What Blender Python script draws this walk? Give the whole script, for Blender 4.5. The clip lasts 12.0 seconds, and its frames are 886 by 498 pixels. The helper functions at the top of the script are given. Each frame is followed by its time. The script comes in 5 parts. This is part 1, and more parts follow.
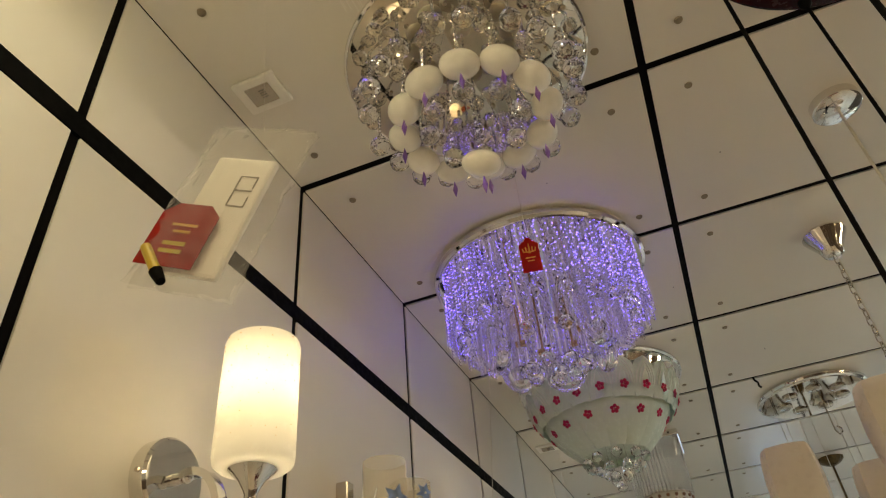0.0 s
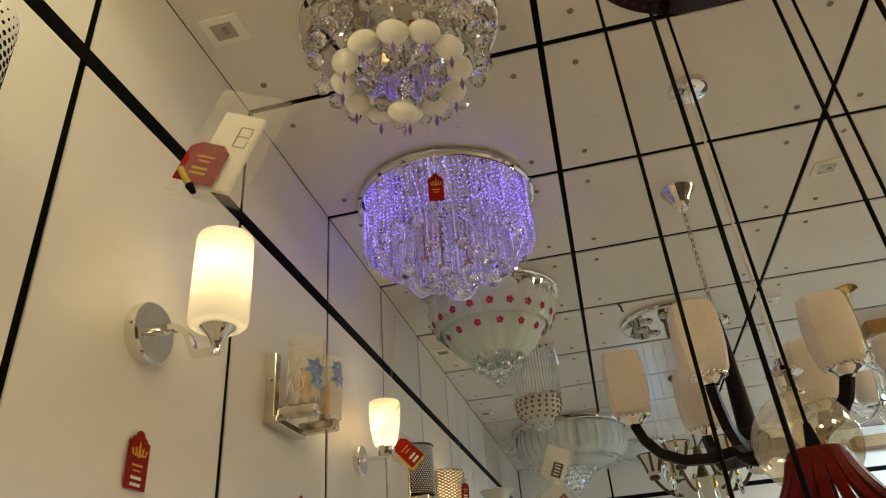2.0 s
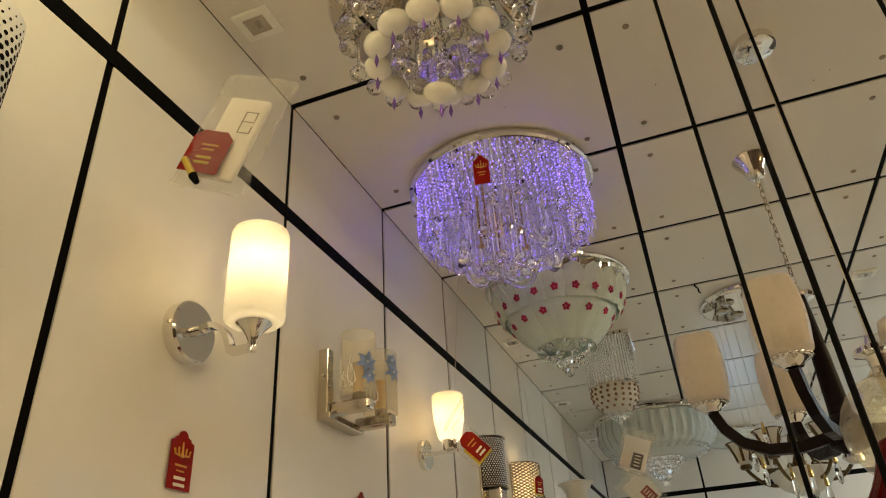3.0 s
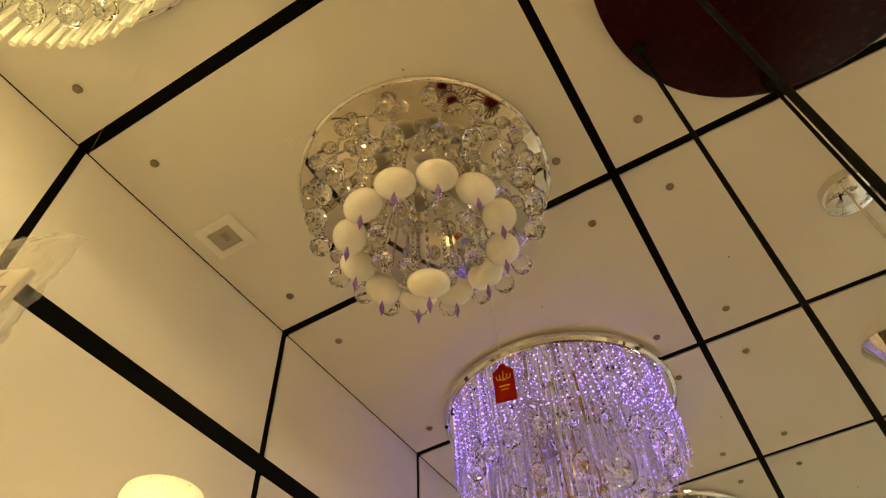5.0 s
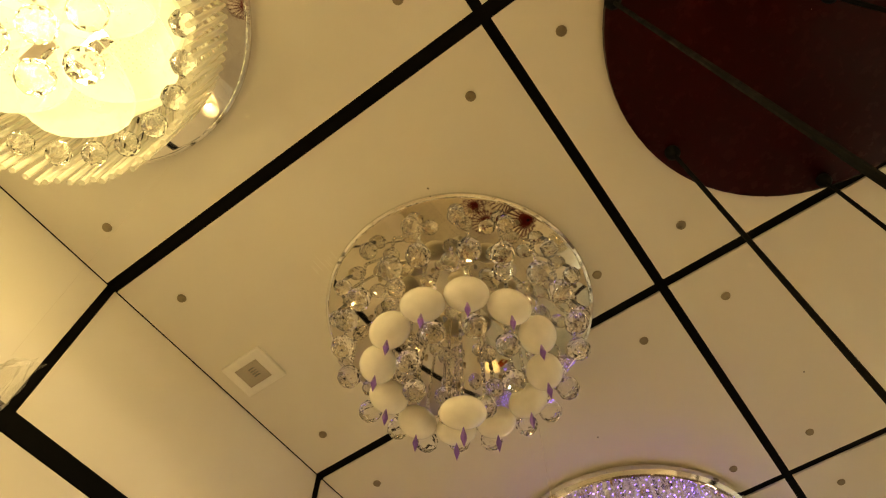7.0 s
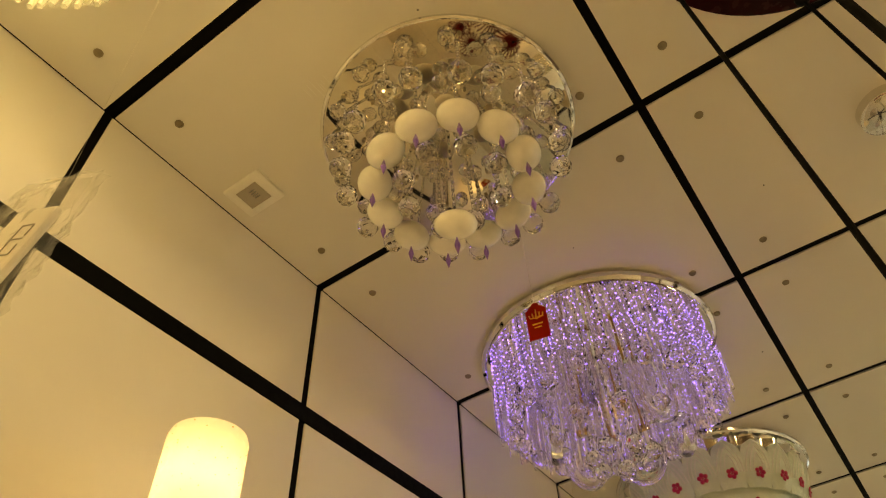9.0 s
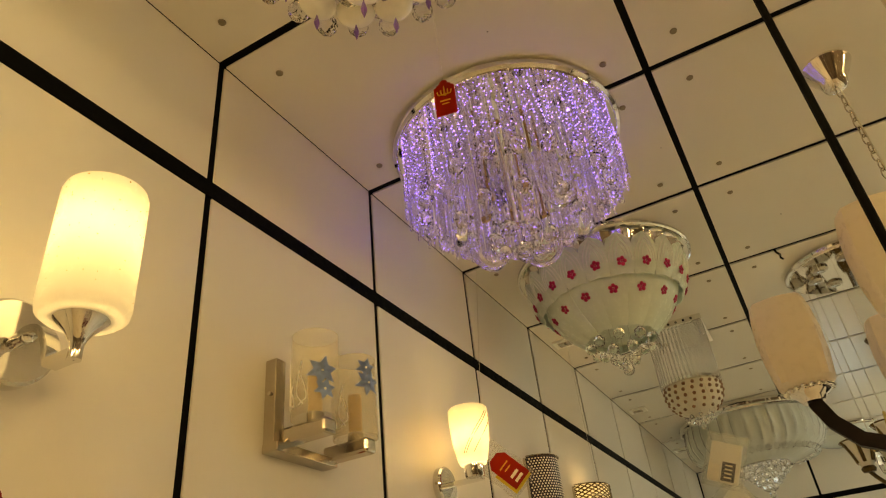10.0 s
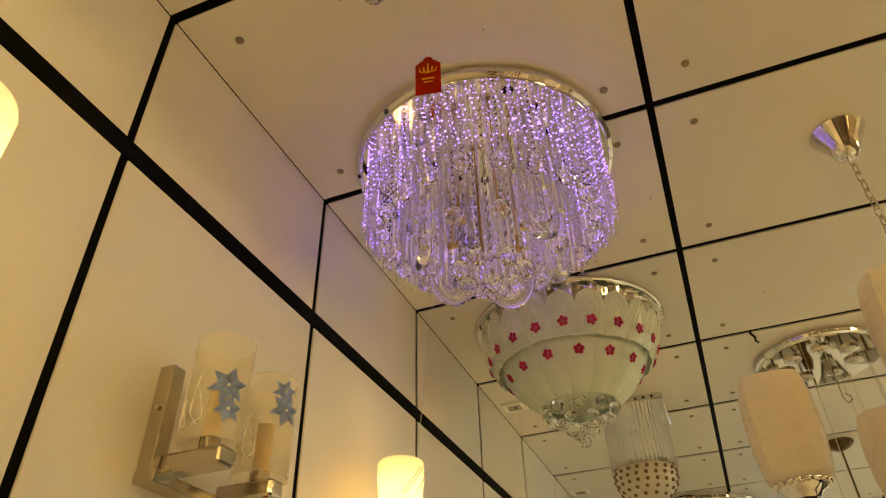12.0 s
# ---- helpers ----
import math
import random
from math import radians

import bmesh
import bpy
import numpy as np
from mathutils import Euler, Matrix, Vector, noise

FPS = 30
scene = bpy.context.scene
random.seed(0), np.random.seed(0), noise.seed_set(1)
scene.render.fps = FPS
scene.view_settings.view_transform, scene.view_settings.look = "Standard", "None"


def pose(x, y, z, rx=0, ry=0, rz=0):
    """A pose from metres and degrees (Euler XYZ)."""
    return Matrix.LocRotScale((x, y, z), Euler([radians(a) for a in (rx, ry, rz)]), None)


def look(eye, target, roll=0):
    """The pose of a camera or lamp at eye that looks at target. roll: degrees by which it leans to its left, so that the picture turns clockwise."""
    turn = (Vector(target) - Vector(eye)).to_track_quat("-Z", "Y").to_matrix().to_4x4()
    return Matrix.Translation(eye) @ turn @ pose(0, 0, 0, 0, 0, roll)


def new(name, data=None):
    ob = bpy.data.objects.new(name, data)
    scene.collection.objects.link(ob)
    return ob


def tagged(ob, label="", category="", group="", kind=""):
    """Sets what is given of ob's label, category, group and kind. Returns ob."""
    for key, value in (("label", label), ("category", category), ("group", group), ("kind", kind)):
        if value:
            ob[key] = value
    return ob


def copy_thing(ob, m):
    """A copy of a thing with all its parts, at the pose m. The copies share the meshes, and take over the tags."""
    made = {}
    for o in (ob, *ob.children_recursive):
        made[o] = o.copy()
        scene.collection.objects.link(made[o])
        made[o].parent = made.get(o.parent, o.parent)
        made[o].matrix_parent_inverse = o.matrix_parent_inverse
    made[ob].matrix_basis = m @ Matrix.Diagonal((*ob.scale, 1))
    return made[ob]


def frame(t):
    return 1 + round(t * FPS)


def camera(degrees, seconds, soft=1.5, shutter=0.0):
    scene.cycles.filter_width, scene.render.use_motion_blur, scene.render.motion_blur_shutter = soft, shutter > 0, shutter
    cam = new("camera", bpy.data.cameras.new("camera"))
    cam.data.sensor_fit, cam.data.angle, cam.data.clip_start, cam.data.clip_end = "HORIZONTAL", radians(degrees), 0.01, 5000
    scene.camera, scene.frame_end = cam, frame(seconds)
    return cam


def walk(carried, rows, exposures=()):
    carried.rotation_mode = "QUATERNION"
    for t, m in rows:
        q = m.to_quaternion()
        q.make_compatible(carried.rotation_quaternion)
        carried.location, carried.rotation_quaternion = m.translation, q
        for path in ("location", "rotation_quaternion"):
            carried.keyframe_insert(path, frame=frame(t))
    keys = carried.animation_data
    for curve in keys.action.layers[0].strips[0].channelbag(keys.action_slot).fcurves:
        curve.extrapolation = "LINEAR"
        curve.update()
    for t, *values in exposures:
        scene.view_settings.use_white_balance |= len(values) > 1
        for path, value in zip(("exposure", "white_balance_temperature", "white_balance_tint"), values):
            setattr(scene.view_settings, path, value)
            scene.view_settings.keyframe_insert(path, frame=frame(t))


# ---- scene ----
cam = camera(66.0, 12.0, 1.15)
PATH = [
    (0, (0.710, 0.332, 1.534), (0.201, 1.843, 2.741), -5.8),
    (0.5, (0.726, 0.221, 1.433), (0.258, 1.793, 2.578), -5.6),
    (1, (0.794, 0.091, 1.371), (0.309, 1.732, 2.407), -4.5),
    (1.5, (0.810, 0.028, 1.339), (0.371, 1.678, 2.379), -4.0),
    (2, (0.804, 0.036, 1.337), (0.465, 1.739, 2.330), -4.9),
    (2.5, (0.807, 0.051, 1.331), (0.486, 1.775, 2.293), -4.3),
    (3, (0.856, 0.126, 1.354), (0.296, 1.772, 2.344), -4.1),
    (3.2, (0.899, 0.184, 1.368), (0.262, 1.785, 2.384), -2.6),
    (4.8, (0.885, 0.504, 1.526), (0.279, 1.692, 3.017), -4.1),
    (5, (0.892, 0.545, 1.546), (0.303, 1.666, 3.093), -3.9),
    (5.5, (0.901, 0.602, 1.577), (0.352, 1.520, 3.267), -3.1),
    (6, (0.893, 0.630, 1.587), (0.394, 1.400, 3.363), -3.2),
    (6.5, (0.899, 0.626, 1.595), (0.355, 1.375, 3.369), 0.5),
    (6.7, (0.899, 0.626, 1.595), (0.353, 1.375, 3.371), 0.5),
    (8.3, (0.882, 0.637, 1.584), (0.299, 1.554, 3.263), -4.0),
    (8.5, (0.886, 0.619, 1.575), (0.257, 1.568, 3.219), -3.8),
    (9, (0.886, 0.579, 1.521), (0.165, 1.710, 3.005), -3.5),
    (9.5, (0.891, 0.594, 1.487), (0.140, 1.932, 2.770), -5.4),
    (10, (0.880, 0.625, 1.455), (0.146, 2.152, 2.518), -6.7),
    (10.5, (0.864, 0.648, 1.446), (0.124, 2.265, 2.362), -6.3),
    (11, (0.846, 0.662, 1.447), (0.127, 2.310, 2.324), -5.2),
    (11.5, (0.806, 0.745, 1.481), (0.178, 2.281, 2.596), -3.0),
    (12, (0.771, 0.838, 1.512), (0.202, 2.333, 2.712), -1.7),
]
EXPOSURES = [(0, 0.74, 7000, 9), (3.2, 0.84, 7900, 9), (4.8, 0.98, 10900, 8), (6.5, 1.10, 12200, 8), (9, 0.88, 15500, 8), (9.5, 0.78, 15500, 8), (10, 0.90, 14500, 8), (10.7, 0.66, 13400, 8), (12, 1.06, 15500, 7)]
walk(cam, [(t, look(eye, target, roll)) for t, eye, target, roll in PATH], EXPOSURES)

# ---- world ----
world = bpy.data.worlds.new("shop_world")
scene.world = world
world.use_nodes = True
world.node_tree.nodes["Background"].inputs[0].default_value = (1.0, 0.9, 0.75, 1)
world.node_tree.nodes["Background"].inputs[1].default_value = 0.02

WARM = (1.0, 0.80, 0.52)
COOL = (0.62, 0.81, 1.0)


def lamp(x, y, z, watts, colour=WARM, size=0.03):
    data = bpy.data.lights.new("bulb_or_fill_light", "POINT")
    data.energy, data.color, data.shadow_soft_size = watts, colour, size
    ob = new("bulb_or_fill_light", data)
    ob.location = (x, y, z)
    return ob


# ---- materials ----
def mat(name, colour, rough=0.5, metal=0.0, trans=0.0, ior=1.45, vary=0.06, scale=6.0, bump=0.0, bump_scale=40.0,
        emit=None, strength=0.0, coat=0.0, fine=60.0, piece=0.0, alpha=1.0, spec=0.5, gloss=0.2):
    """A principled surface with broad and fine variation in colour and gloss."""
    m = bpy.data.materials.new(name)
    m.use_nodes = True
    nt = m.node_tree
    b = nt.nodes["Principled BSDF"]
    b.inputs["Metallic"].default_value = metal
    b.inputs["IOR"].default_value = ior
    b.inputs["Transmission Weight"].default_value = trans
    b.inputs["Coat Weight"].default_value = coat
    b.inputs["Alpha"].default_value = alpha
    b.inputs["Specular IOR Level"].default_value = spec
    if emit:
        b.inputs["Emission Color"].default_value = (*emit, 1)
        b.inputs["Emission Strength"].default_value = strength
    co = nt.nodes.new("ShaderNodeTexCoord")
    n1 = nt.nodes.new("ShaderNodeTexNoise")
    n1.inputs["Scale"].default_value, n1.inputs["Detail"].default_value = scale, 4
    n2 = nt.nodes.new("ShaderNodeTexNoise")
    n2.inputs["Scale"].default_value, n2.inputs["Detail"].default_value = fine, 5
    for n in (n1, n2):
        nt.links.new(co.outputs["Object"], n.inputs["Vector"])
    add = nt.nodes.new("ShaderNodeMath")
    add.operation = "ADD"
    nt.links.new(n1.outputs["Fac"], add.inputs[0])
    nt.links.new(n2.outputs["Fac"], add.inputs[1])
    ramp = nt.nodes.new("ShaderNodeMapRange")
    ramp.inputs["From Min"].default_value, ramp.inputs["From Max"].default_value = 0.6, 1.4
    ramp.inputs["To Min"].default_value, ramp.inputs["To Max"].default_value = 1 - vary, 1 + vary
    nt.links.new(add.outputs[0], ramp.inputs["Value"])
    last = ramp.outputs[0]
    if piece:
        info = nt.nodes.new("ShaderNodeObjectInfo")
        r2 = nt.nodes.new("ShaderNodeMapRange")
        r2.inputs["To Min"].default_value, r2.inputs["To Max"].default_value = 1 - piece, 1 + piece
        nt.links.new(info.outputs["Random"], r2.inputs["Value"])
        mul = nt.nodes.new("ShaderNodeMath")
        mul.operation = "MULTIPLY"
        nt.links.new(last, mul.inputs[0])
        nt.links.new(r2.outputs[0], mul.inputs[1])
        last = mul.outputs[0]
    tint = nt.nodes.new("ShaderNodeVectorMath")
    tint.operation = "SCALE"
    tint.inputs[0].default_value = colour
    nt.links.new(last, tint.inputs["Scale"])
    nt.links.new(tint.outputs[0], b.inputs["Base Color"])
    rr = nt.nodes.new("ShaderNodeMapRange")
    rr.inputs["From Min"].default_value, rr.inputs["From Max"].default_value = 0.3, 0.7
    rr.inputs["To Min"].default_value, rr.inputs["To Max"].default_value = rough * (1 - gloss), min(1.0, rough * (1 + gloss))
    nt.links.new(n2.outputs["Fac"], rr.inputs["Value"])
    nt.links.new(rr.outputs[0], b.inputs["Roughness"])
    if bump:
        n3 = nt.nodes.new("ShaderNodeTexNoise")
        n3.inputs["Scale"].default_value = bump_scale
        nt.links.new(co.outputs["Object"], n3.inputs["Vector"])
        bp = nt.nodes.new("ShaderNodeBump")
        bp.inputs["Strength"].default_value, bp.inputs["Distance"].default_value = bump, 0.01
        nt.links.new(n3.outputs["Fac"], bp.inputs["Height"])
        nt.links.new(bp.outputs["Normal"], b.inputs["Normal"])
    return m


def opal(name, colour, through_light=0.5, rough=0.35, emit=None, strength=0.0):
    """White glass that lets light through: a glossy coat over part diffuse, part translucent body."""
    m = mat(name, colour, rough, vary=0.04, scale=9, emit=emit, strength=strength)
    nt = m.node_tree
    b, out = nt.nodes["Principled BSDF"], nt.nodes["Material Output"]
    tr = nt.nodes.new("ShaderNodeBsdfTranslucent")
    tr.inputs["Color"].default_value = (*colour, 1)
    mix = nt.nodes.new("ShaderNodeMixShader")
    mix.inputs[0].default_value = through_light
    nt.links.new(b.outputs[0], mix.inputs[1])
    nt.links.new(tr.outputs[0], mix.inputs[2])
    nt.links.new(mix.outputs[0], out.inputs["Surface"])
    return m


def clear(name, colour=(1, 1, 1), see=0.75, rough=0.05, bump=0.25):
    """Thin clear film or thin-walled glass: mostly see-through, with a glossy surface."""
    m = mat(name, colour, rough, vary=0.03, bump=bump, bump_scale=55)
    nt = m.node_tree
    b, out = nt.nodes["Principled BSDF"], nt.nodes["Material Output"]
    tr = nt.nodes.new("ShaderNodeBsdfTransparent")
    tr.inputs["Color"].default_value = (*colour, 1)
    mix = nt.nodes.new("ShaderNodeMixShader")
    mix.inputs[0].default_value = see
    nt.links.new(b.outputs[0], mix.inputs[1])
    nt.links.new(tr.outputs[0], mix.inputs[2])
    nt.links.new(mix.outputs[0], out.inputs["Surface"])
    return m


M_PANEL = mat("white_laminate_panel", (0.80, 0.77, 0.71), 0.27, vary=0.008, scale=0.5, fine=2.5, piece=0.012, gloss=0.0)
M_UNSEENWALL = mat("unseen_brown_wall", (0.085, 0.062, 0.045), 0.4, vary=0.2, scale=3)
M_JOINT = mat("black_joint", (0.004, 0.0035, 0.0035), 0.6, vary=0.2, spec=0.05)
M_TAPE = mat("black_band", (0.004, 0.004, 0.004), 0.6, vary=0.2, spec=0.05)
M_FLOOR = mat("grey_granite_tile", (0.53, 0.475, 0.39), 0.25, vary=0.15, scale=8, piece=0.06)
M_CHROME = mat("chrome", (0.78, 0.77, 0.75), 0.08, metal=1.0, vary=0.03)
M_MIRROR = mat("mirror_steel", (0.80, 0.78, 0.74), 0.05, metal=1.0, vary=0.03)
M_NICKEL = mat("brushed_nickel", (0.56, 0.51, 0.44), 0.13, metal=1.0, vary=0.02, fine=20)
M_SCREW = mat("dull_screw", (0.30, 0.25, 0.18), 0.4, metal=1.0, vary=0.2)
M_CRYSTAL = mat("cut_crystal", (1, 1, 1), 0.01, trans=1.0, ior=1.5, vary=0.0)
M_PEBBLE = mat("white_stone_glass", (0.90, 0.88, 0.82), 0.22, vary=0.05, scale=30)
M_PURPLE = mat("purple_crystal", (0.42, 0.22, 0.75), 0.05, trans=0.6, ior=1.5, vary=0.1)
M_PLATE = mat("mirror_plate", (0.58, 0.53, 0.44), 0.045, metal=1.0, vary=0.05)
M_PETAL = opal("pale_green_glass", (0.84, 0.93, 0.84), 0.30, 0.25)
M_ETCH = mat("white_etched_line", (0.86, 0.90, 0.84), 0.6, vary=0.05)
M_BOWL = opal("pale_ribbed_glass", (0.80, 0.85, 0.81), 0.25, 0.12)
M_PINK = mat("pink_enamel", (0.50, 0.018, 0.085), 0.35, vary=0.1)
M_SHADE = opal("cream_glass_shade", (0.93, 0.87, 0.79), 0.45, 0.3)
M_FROST = opal("frosted_glass", (0.85, 0.82, 0.74), 0.4, 0.3)
M_LIT = opal("lit_opal_glass", (0.95, 0.93, 0.86), 0.6, 0.25, (1.0, 0.90, 0.70), 0.11)
M_LIT2 = opal("lit_marbled_glass", (0.95, 0.89, 0.76), 0.6, 0.25, (1.0, 0.90, 0.72), 0.17)
M_HOT = mat("lit_acrylic", (0.62, 0.62, 0.55), 0.3, emit=(1.0, 0.985, 0.60), strength=0.30, vary=0.03)
M_LEDGLINT = mat("violet_led_glint", (0.5, 0.4, 1), 0.3, emit=(0.15, 0.095, 1.0), strength=5.5, vary=0.0)
M_COOLLED = mat("cool_white_led", (0.9, 0.95, 1), 0.3, emit=(0.36, 0.62, 1.0), strength=1.5, vary=0.0)
M_BLUERIM = mat("pale_blue_acrylic", (0.6, 0.8, 1), 0.3, emit=(0.22, 0.50, 1.0), strength=0.75, vary=0.0)
M_RED = mat("red_card", (0.27, 0.008, 0.006), 0.35, vary=0.12, scale=20, spec=0.15)
M_GOLD = mat("gold_print", (0.62, 0.30, 0.04), 0.4, vary=0.1)
M_YELLOW = mat("yellow_plastic", (0.50, 0.36, 0.03), 0.4, vary=0.1)
M_CREAM = mat("cream_plastic", (0.80, 0.74, 0.58), 0.35, vary=0.05)
M_GREYPRINT = mat("grey_print", (0.25, 0.23, 0.2), 0.5, vary=0.1)
M_WARMROD = clear("warm_glass_rod", (1.0, 0.99, 0.93), 0.62, 0.08, 0.0)
M_ROD = clear("glass_rod", (0.96, 0.95, 1.0), 0.76, 0.06, 0.0)
M_BAG = clear("clear_polythene", (0.97, 0.97, 0.95), 0.87, 0.10, 1.0)
M_FROSTCLEAR = clear("frosted_clear_glass", (0.97, 0.95, 0.90), 0.80, 0.5, 0.0)
M_MAROON = mat("maroon_lacquer", (0.024, 0.0010, 0.0014), 0.25, vary=0.2, scale=3, spec=0.08)
M_CORD = mat("black_cord", (0.004, 0.004, 0.004), 0.7, vary=0.2, spec=0.08)
M_WHITECORD = mat("white_cord", (0.62, 0.58, 0.50), 0.5, vary=0.1)
M_WENGE = mat("dark_wood", (0.010, 0.005, 0.005), 0.45, vary=0.3, scale=20, spec=0.12)
M_BRONZE = mat("antique_bronze", (0.13, 0.085, 0.035), 0.32, metal=1.0, vary=0.35, scale=25, bump=0.3, bump_scale=120)
M_BRASS = mat("brass", (0.65, 0.46, 0.18), 0.2, metal=1.0, vary=0.1)
M_REDWOOD = mat("red_lacquered_wood", (0.105, 0.006, 0.004), 0.4, spec=0.12, vary=0.3, scale=15)
M_BLUE = mat("blue_acrylic", (0.02, 0.16, 0.70), 0.2, vary=0.1)
M_STAR = mat("blue_sticker", (0.17, 0.25, 0.46), 0.5, vary=0.35, scale=60)
M_WHITEPRINT = mat("white_print", (0.85, 0.83, 0.78), 0.5, vary=0.05)
M_AMBER = mat("amber_sleeve", (0.72, 0.45, 0.12), 0.5, vary=0.15)
M_LATTICE = mat("black_lattice", (0.018, 0.016, 0.020), 0.35, vary=0.2)
M_WOOD = mat("honey_wood", (0.32, 0.17, 0.05), 0.4, vary=0.25, scale=8)
M_BEAD = mat("copper_bead", (0.26, 0.14, 0.08), 0.35, metal=0.3, vary=0.2)

# ---- mesh helpers ----
def frame_of(a, b):
    d = Vector(b) - Vector(a)
    return Matrix.Translation((Vector(a) + Vector(b)) / 2) @ d.to_track_quat("Z", "Y").to_matrix().to_4x4(), d.length


def rod(bm, a, b, r, r2=None, seg=10, caps=True):
    m, length = frame_of(a, b)
    bmesh.ops.create_cone(bm, cap_ends=caps, segments=seg, radius1=r, radius2=r if r2 is None else r2, depth=length, matrix=m)


def ball(bm, c, r, u=14, v=9, stretch=(1, 1, 1)):
    bmesh.ops.create_uvsphere(bm, u_segments=u, v_segments=v, radius=r, matrix=Matrix.Translation(c) @ Matrix.Diagonal((*stretch, 1)))


def octa(bm, c, r):
    v = [bm.verts.new((c[0] + r * x, c[1] + r * y, c[2] + r * z)) for x, y, z in ((1, 0, 0), (0, 1, 0), (-1, 0, 0), (0, -1, 0), (0, 0, 1), (0, 0, -1))]
    for i in range(4):
        j = (i + 1) % 4
        bm.faces.new((v[i], v[j], v[4]))
        bm.faces.new((v[j], v[i], v[5]))


def peg(bm, a, b, r, r2, seg=8):
    """A short capped pin, written vertex by vertex."""
    m, length = frame_of(a, b)
    ends = []
    for rr, z in ((r, -length / 2), (r2, length / 2)):
        ends.append([bm.verts.new(m @ Vector((rr * math.cos(2 * math.pi * i / seg), rr * math.sin(2 * math.pi * i / seg), z))) for i in range(seg)])
    bm.faces.new(ends[0][::-1])
    bm.faces.new(ends[1])
    for i in range(seg):
        j = (i + 1) % seg
        bm.faces.new((ends[0][i], ends[0][j], ends[1][j], ends[1][i]))


def gem(bm, c, r, sub=2, stretch=(1, 1, 1)):
    bmesh.ops.create_icosphere(bm, subdivisions=sub, radius=r, matrix=Matrix.Translation(c) @ Matrix.Diagonal((*stretch, 1)))


def box(bm, lo, hi, bevel=0.0):
    c = [(a + b) / 2 for a, b in zip(lo, hi)]
    d = [b - a for a, b in zip(lo, hi)]
    got = bmesh.ops.create_cube(bm, size=1, matrix=Matrix.Translation(c) @ Matrix.Diagonal((*d, 1)))
    if bevel:
        edges = list({e for v in got["verts"] for e in v.link_edges})
        bmesh.ops.bevel(bm, geom=edges, offset=bevel, segments=2, affect="EDGES", profile=0.5)


def turned(bm, profile, seg=40, centre=(0, 0, 0), wave=None):
    """A surface of revolution about z through centre, from (radius, z) pairs; wave(angle, k) scales the radius."""
    rings = []
    for k, (r, z) in enumerate(profile):
        ring = []
        for i in range(seg):
            a = 2 * math.pi * i / seg
            q = r * (wave(a, k) if wave else 1)
            ring.append(bm.verts.new((centre[0] + q * math.cos(a), centre[1] + q * math.sin(a), centre[2] + z)))
        rings.append(ring)
    for p, q in zip(rings, rings[1:]):
        for i in range(seg):
            j = (i + 1) % seg
            bm.faces.new((p[i], p[j], q[j], q[i]))
    return rings


def tube(bm, pts, r, seg=8, ends=True):
    """A round tube along a line of points; r is a number or one radius for each point."""
    pts = [Vector(p) for p in pts]
    rr = r if isinstance(r, (list, tuple)) else [r] * len(pts)
    rings, n = [], None
    for k, p in enumerate(pts):
        d = (pts[min(k + 1, len(pts) - 1)] - pts[max(k - 1, 0)]).normalized()
        if n is None:
            n = d.orthogonal().normalized()
        n = (n - d * n.dot(d)).normalized()
        b = d.cross(n)
        rings.append([bm.verts.new(p + rr[k] * (math.cos(t) * n + math.sin(t) * b)) for t in [2 * math.pi * i / seg for i in range(seg)]])
    for p, q in zip(rings, rings[1:]):
        for i in range(seg):
            j = (i + 1) % seg
            bm.faces.new((p[i], p[j], q[j], q[i]))
    if ends:
        bm.faces.new(rings[0][::-1])
        bm.faces.new(rings[-1])


def strap(bm, pts, side, wide, thick):
    """A bar of rectangular section along a line of points; side is the direction of its width."""
    pts, side = [Vector(p) for p in pts], Vector(side).normalized()
    rings = []
    for k, p in enumerate(pts):
        d = (pts[min(k + 1, len(pts) - 1)] - pts[max(k - 1, 0)]).normalized()
        n = d.cross(side).normalized()
        rings.append([bm.verts.new(p + side * u * wide / 2 + n * v * thick / 2) for u, v in ((-1, -1), (1, -1), (1, 1), (-1, 1))])
    for p, q in zip(rings, rings[1:]):
        for i in range(4):
            j = (i + 1) % 4
            bm.faces.new((p[i], p[j], q[j], q[i]))
    bm.faces.new(rings[0][::-1])
    bm.faces.new(rings[-1])


def bend(a, b, c, n=10):
    a, b, c = Vector(a), Vector(b), Vector(c)
    return [(1 - t) ** 2 * a + 2 * t * (1 - t) * b + t * t * c for t in [i / n for i in range(n + 1)]]


def slab(bm, outline, lo, hi):
    """A plate of an (x, z) outline, between y = lo and y = hi."""
    a = [bm.verts.new((x, lo, z)) for x, z in outline]
    b = [bm.verts.new((x, hi, z)) for x, z in outline]
    bm.faces.new(a)
    bm.faces.new(b[::-1])
    n = len(a)
    for i in range(n):
        j = (i + 1) % n
        bm.faces.new((a[j], a[i], b[i], b[j]))


def mesh_of(bm, name, material, smooth=True, angle=40):
    bmesh.ops.recalc_face_normals(bm, faces=bm.faces[:])
    if smooth:
        lim = radians(angle)
        for f in bm.faces:
            f.smooth = True
        for e in bm.edges:
            if len(e.link_faces) == 2 and e.calc_face_angle(0) > lim:
                e.smooth = False
    me = bpy.data.meshes.new(name)
    bm.to_mesh(me)
    bm.free()
    me.materials.append(material)
    return me


def part(name, bm, material, parent=None, label="", smooth=True, at=None):
    """Links a bmesh (or a mesh that is shared) as one mesh object under a thing or a part."""
    me = bm if isinstance(bm, bpy.types.Mesh) else mesh_of(bm, name, material, smooth)
    ob = new(name, me)
    if parent:
        ob.parent = parent
    if at is not None:
        ob.matrix_basis = at
    if label:
        ob["label"] = label
    return ob


